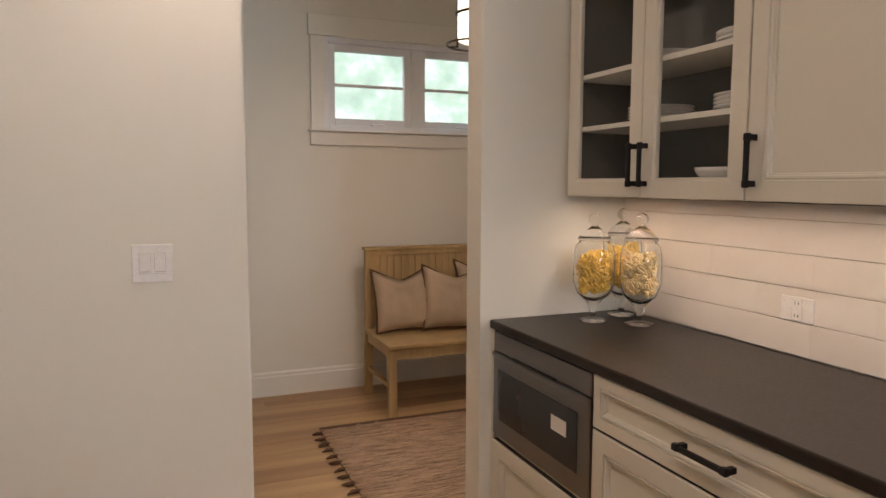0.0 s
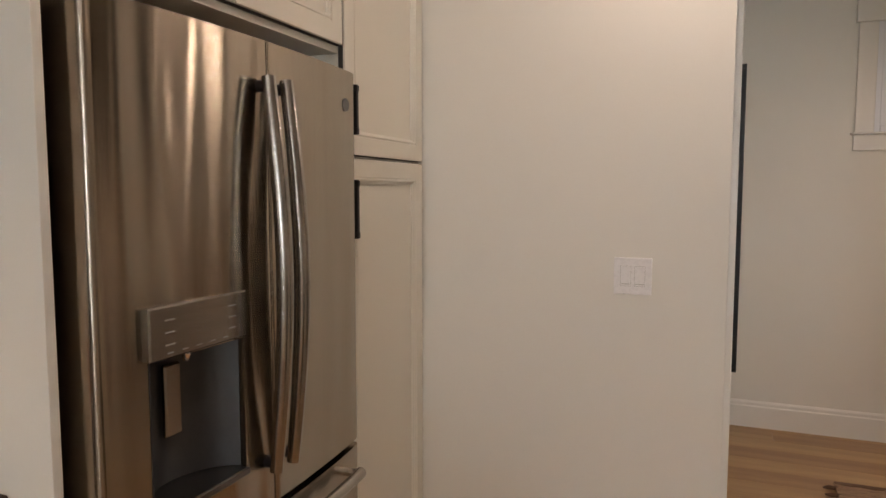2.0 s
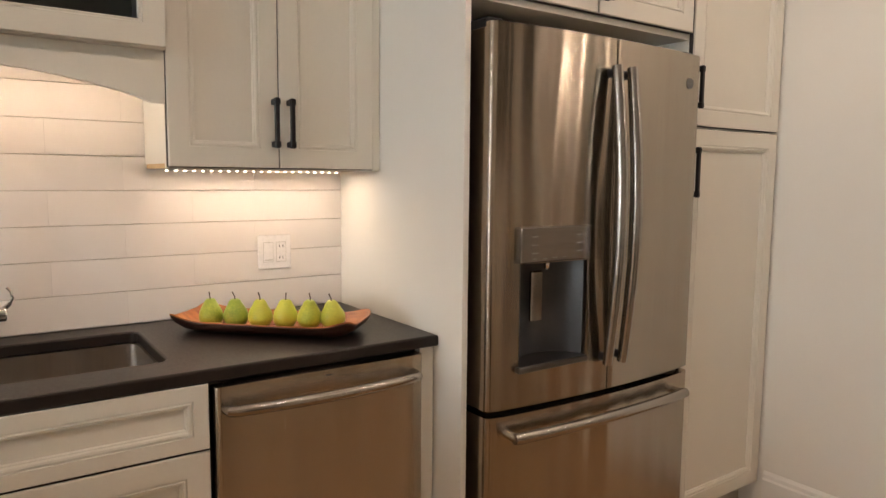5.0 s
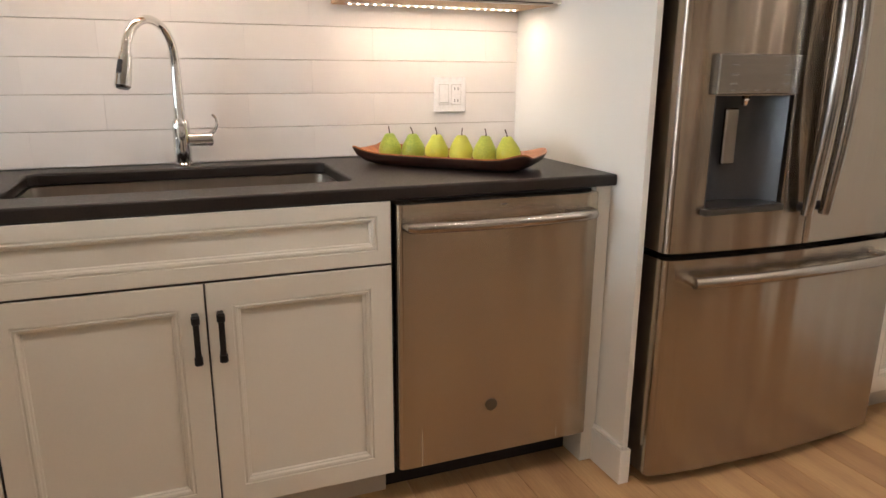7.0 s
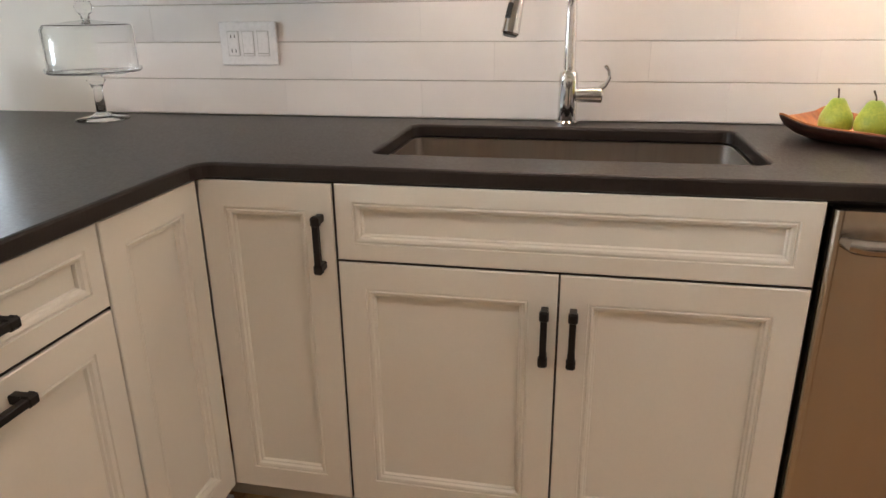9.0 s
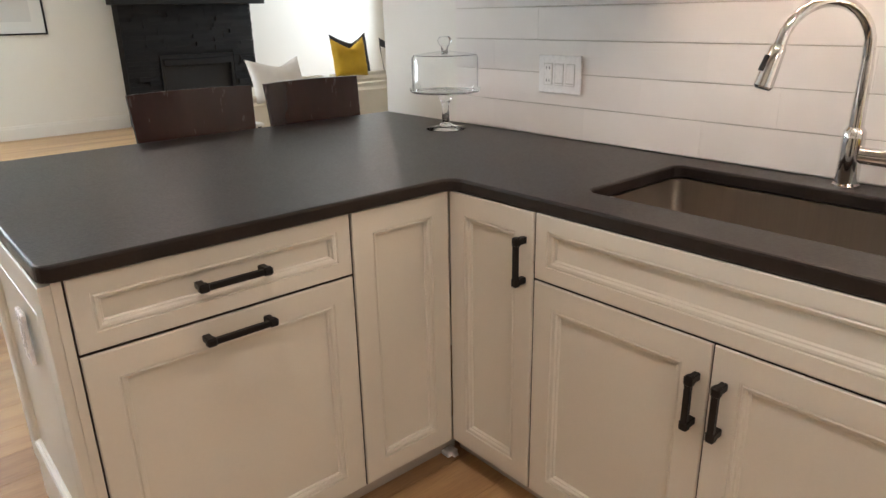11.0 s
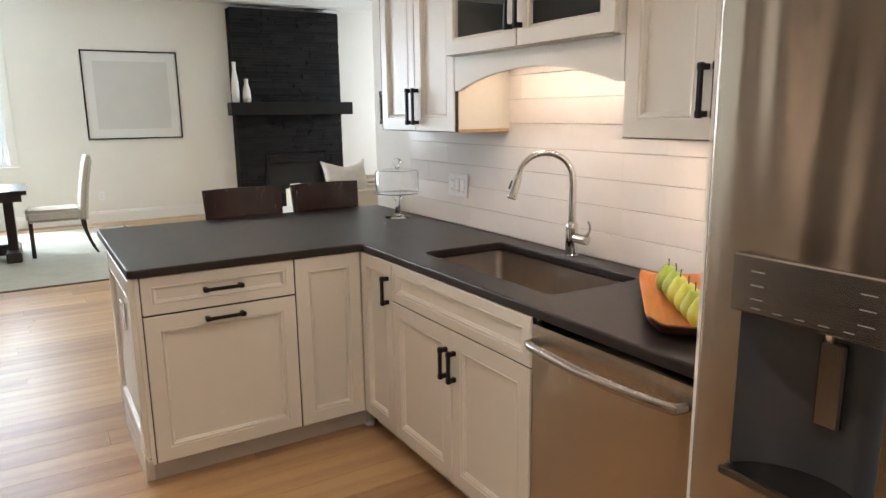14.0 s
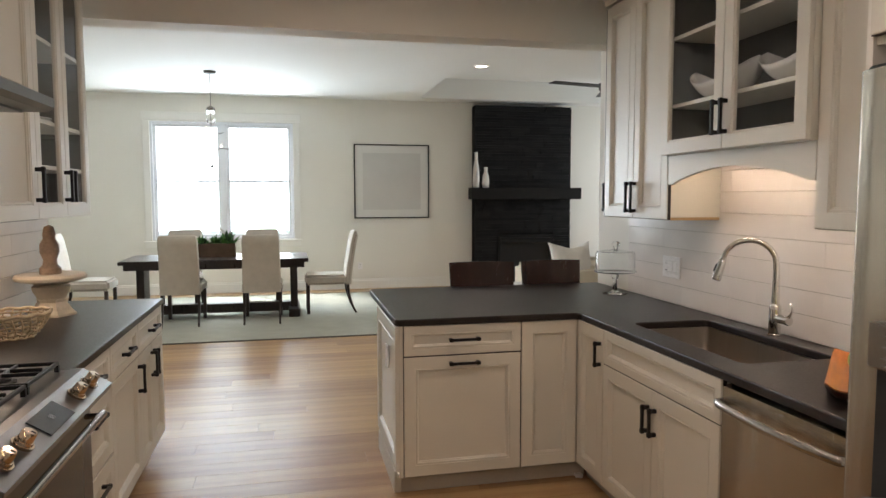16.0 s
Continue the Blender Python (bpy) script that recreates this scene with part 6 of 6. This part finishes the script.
part("firebox_hood", abox(bx0 + .04, bx1 - .04, FY - .02, FY + .03, bz1 - .13, bz1 - .052, bev=.004), M_BLACK, t)
for x, h, r_, lab in ((-.885, .58, .058, "tall slim white vase on the black mantel"), (-1.05, .34, .062, "small white bottle vase on the black mantel")):
    z_ = 1.6655
    v = thing("vase", (x, FY + .13, z_), lab, "vase")
    part("vessel", lathe(bmesh.new(), [(0, z_), (r_ * .85, z_), (r_, z_ + h * .22), (r_ * .9, z_ + h * .5), (r_ * .45, z_ + h * .8), (r_ * .5, z_ + h), (r_ * .42, z_ + h), (r_ * .35, z_ + h * .8), (0, z_ + h * .7)], (x, FY + .13, 0), 24, cap=False), M_CERAMIC, v, smooth=True)

t = thing("sofa", (-2.3, -7.2, 0), "cream upholstered sofa with loose cushions", "sofa")
part("base", abox(-3.6, -1.15, -7.55, -6.62, .09, .40, bev=.03, seg=2), M_SOFA, t, smooth="auto")
part("back", abox(-3.6, -1.15, -6.615, -6.35, .09, .66, bev=.06, seg=3), M_SOFA, t, smooth="auto")
for x in (-3.85, -1.145):
    part("arm", abox(x, x + .245, -7.55, -6.35, .09, .62, bev=.06, seg=3), M_SOFA, t, smooth="auto")
for k in range(3):
    part("seat_cushion", abox(-3.59 + .812 * k, -2.785 + .812 * k, -7.58, -6.78, .405, .53, bev=.04, seg=3), M_SOFA, t, smooth="auto")
    part("back_cushion", abox(-3.59 + .812 * k, -2.785 + .812 * k, -6.84, -6.63, .535, .74, bev=.06, seg=3), M_SOFA, t, smooth="auto")
for x in (-3.5, -1.25):
    for y in (-7.45, -6.45):
        part("foot", tube(bmesh.new(), [(x, y, 0), (x, y, .092)], [.018, .026], 8), M_DARKWOOD, t)
pillow("sofa_cushion", .58, .42, .16, M_WHITECLOTH, pose(-1.30, -6.42, .56, 20, 0, 6), "white cushion with pointed corners on the sofa arm", "cushions on the sofa", None, .22)
pillow("sofa_cushion", .42, .40, .15, M_YELLOW, pose(-2.25, -6.68, .70, 10, 0, 4), "mustard yellow cushion on the sofa", "cushions on the sofa", None, .3)
pillow("sofa_cushion", .46, .44, .15, M_CHARCOAL, pose(-2.40, -6.88, .70, 12, 0, 0), "charcoal cushion behind the yellow one", "cushions on the sofa", None, .25)
pillow("sofa_cushion", .50, .44, .16, M_CHARCOAL, pose(-3.05, -6.88, .64, 12, 0, 6), "charcoal cushion at the far end of the sofa", "cushions on the sofa", None, .3)
pillow("sofa_cushion", .52, .40, .16, M_WHITECLOTH, pose(-2.92, -6.66, .60, 12, 0, 2), "cream cushion leaning on the sofa back", "cushions on the sofa", None, .2)
t = thing("coffee_table", (-.45, -6.0, 0), "small table with a pale top and black metal legs", "table")
part("tabletop", abox(-.75, -.15, -6.35, -5.75, .47, .495, bev=.004), M_PAPER, t)
for x in (-.72, -.18):
    for y in (-6.32, -5.78):
        part("leg", abox(x - .012, x + .012, y - .012, y + .012, 0, .4695), M_BLACK, t)

t = thing("ceiling_fan", (-1.2, -5.3, 2.6), "dark ceiling fan with three long blades", "ceiling fan")
part("motor", lathe(bmesh.new(), [(0, 2.60), (.09, 2.60), (.12, 2.64), (.12, 2.70), (.05, 2.74), (0, 2.74)], (-1.2, -5.3, 0), 28, cap=False), M_BLACK, t, smooth="auto")
part("downrod", tube(bmesh.new(), [(-1.2, -5.3, 2.74), (-1.2, -5.3, 3.08)], .012, 10), M_BLACK, t)
part("canopy", lathe(bmesh.new(), [(0, 3.05), (.06, 3.06), (.07, 3.099), (0, 3.099)], (-1.2, -5.3, 0), 20, cap=False), M_BLACK, t, smooth="auto")
FAN = 12
for k in range(3):
    a = radians(FAN + 120 * k)
    U, V = Vector((math.cos(a), math.sin(a), 0)), Vector((-math.sin(a), math.cos(a), 0))
    bm = bmesh.new()
    obox(bm, Vector((-1.2, -5.3, 2.665)) + U * .42, U, (V + Z * .05).normalized(), (Z - V * .05).normalized(), .62, .12, .008, .003)
    part("blade", bm, M_BLACK, t)
    bm = bmesh.new()
    obox(bm, Vector((-1.2, -5.3, 2.664)) + U * .125, U, V, Z, .06, .03, .006)
    part("blade_arm", bm, M_BLACK, t)

# seen only at (-0.19, -6.70); all other fittings are unseen and added
for cx_, cy_, z_ in [(x, y, CEIL_K) for x, y in CANS] + [(-0.19, -6.70, 3.10), (2.2, -4.6, 3.10), (-2.6, -6.7, 3.10), (4.2, -4.6, 3.10), (2.9, 2.2, 2.74)]:
    t = thing("recessed_light", (cx_, cy_, z_), "round white recessed ceiling light, switched on; most are unseen and added", "ceiling light", "recessed ceiling lights")
    part("trim_ring", lathe(bmesh.new(), [(.068, z_ - .0005), (.095, z_ - .0005), (.093, z_ - .008), (.070, z_ - .010), (.068, z_ - .0005)], (cx_, cy_, 0), 32, cap=False), M_WHITEPL, t)
    lens = part("lens", lathe(bmesh.new(), [(0, z_ - .003), (.0675, z_ - .003), (.0675, z_ - .0008), (0, z_ - .0008)], (cx_, cy_, 0), 28, cap=False), M_CANLENS, t)

# ---- tiles and planks ----
def shared(name, meshes, key, make, mat, at, parent, kind=""):
    if key not in meshes:
        me = bpy.data.meshes.new(name)
        bm = make()
        bmesh.ops.recalc_face_normals(bm, faces=bm.faces)
        bm.to_mesh(me)
        bm.free()
        me.materials.append(mat)
        meshes[key] = me
    ob = new(name, meshes[key])
    ob.location = at
    ob.parent = parent
    return ob


TL, TH = .406, .1035


def tile_mesh(w, h, t=.004, b=.0011):
    """A tile with its long edges eased and its short ends almost square."""
    bm = bmesh.new()
    e = .0001
    rows = [[bm.verts.new((x, y, z)) for y, z in ((-w / 2 + i, -h / 2 + j), (w / 2 - i, -h / 2 + j), (w / 2 - i, h / 2 - j), (-w / 2 + i, h / 2 - j))] for x, i, j in ((-t, e, b), (-t + b, 0, 0), (t - b, 0, 0), (t, e, b))]
    for p, q in zip(rows, rows[1:]):
        for k in range(4):
            bm.faces.new((p[k], p[(k + 1) % 4], q[(k + 1) % 4], q[k]))
    bm.faces.new(rows[0])
    bm.faces.new(rows[-1])
    return bm


def tiles(y0, y1, z0, z1, x, n, parent, skip=(), phase=0.0):
    """Long glazed tiles in staggered rows on a wall; n: +1 or -1, the way they face along x."""
    meshes = {}
    row, z = 0, z0
    while z < z1 - .01:
        h = min(TH, z1 - z)
        y = y0 - (TL if row % 2 else TL / 2) + phase
        while y < y1:
            a, b = max(y, y0), min(y + TL, y1)
            if b - a > .012:
                w = round(b - a - .0001, 4)
                hh = round(h - .0019, 4)
                off = (row * 7 + int(y * 10)) % 3 * .0003
                shared("tile", meshes, (w, hh), lambda: tile_mesh(w, hh), M_TILE,
                       (x + n * (.0035 + off), (a + b) / 2, z + h / 2), parent)
            y += TL
        z += TH
        row += 1


bk = part("backsplash_bed", abox(-.0075, -.001, -2.56, .0, .9155, 1.75), M_GROUT, bpy.data.objects["wall_sink"])
tiles(-2.56, -.001, .9165, 1.70, 0.0, 1, bpy.data.objects["wall_sink"])
for a, b, wx in ((-1.158, -2.945, XQ), (1.474, YJ, XR), (YJ, -1.158, XQ)):
    part("backsplash_bed", abox(wx - .003, wx - .0005, min(a, b), max(a, b), .9155, 1.395), M_GROUT, bpy.data.objects["wall_range"])
tiles(-2.945, YJ - .004, .9165, 1.43, XQ - .003, -1, bpy.data.objects["wall_range"], phase=.13)
tiles(YJ, 1.474, .9165, 1.395, XR - .003, -1, bpy.data.objects["wall_range"], phase=.207)

rng = random.Random(77)
meshes = {}
PW = .165
near, far = [], []
y = -9.84
row = 0
while y < 3.74:
    xa = -4.99 if y < -3.0 else (0.0 if y < 1.5 else 1.6)
    xb = 5.99 if y < -2.95 else (3.37 if y < 1.5 else 4.9)
    x = xa - rng.uniform(0, 1.6)
    while x < xb:
        L = rng.choice((1.2, 1.5, 1.8, 2.1))
        a, b = max(x, xa), min(x + L, xb)
        if b - a > .05:
            cy = y + PW / 2
            hidden = b < .50 and -1.9 < cy < 1.5
            score = 0 if (-2.6 < cy < 1.6 and b > .5) else 1 if (-6.2 < cy < -2.6 and b > .9) else 2 if cy > 1.5 else 3
            if not hidden:
                (near if score < 3 else far).append((score, a, b, y))
        x += L
    y += PW
near.sort(key=lambda q: q[0])
far = near[300:] + far
for s, a, b, y in near[:300]:
    w = round((b - a) / .05) * .05
    w = min(w, b - a) if w > b - a else w
    w = b - a
    shared("plank", meshes, (round(w, 3),), lambda: box(bmesh.new(), -w / 2 + .0007, w / 2 - .0007, -PW / 2 + .0006, PW / 2 - .0006, -.0145, 0, bev=.0009), M_FLOOR, ((a + b) / 2, y + PW / 2, 0), floor)
bm = bmesh.new()
me = bpy.data.meshes.new("far_planks")
vs, fs = [], []
for s, a, b, y in far:
    k = len(vs)
    vs += [(a + .0007, y + .0006, 0), (b - .0007, y + .0006, 0), (b - .0007, y + PW - .0006, 0), (a + .0007, y + PW - .0006, 0),
           (a + .0007, y + .0006, -.0145), (b - .0007, y + .0006, -.0145), (b - .0007, y + PW - .0006, -.0145), (a + .0007, y + PW - .0006, -.0145)]
    fs += [(k, k + 1, k + 2, k + 3), (k, k + 4, k + 5, k + 1), (k + 1, k + 5, k + 6, k + 2), (k + 2, k + 6, k + 7, k + 3), (k + 3, k + 7, k + 4, k)]
me.from_pydata(vs, [], fs)
me.materials.append(M_FLOOR)
ob = new("far_planks", me)
ob.parent = floor
tagged(ob, "oak planks of the farther floor", kind="stuff")
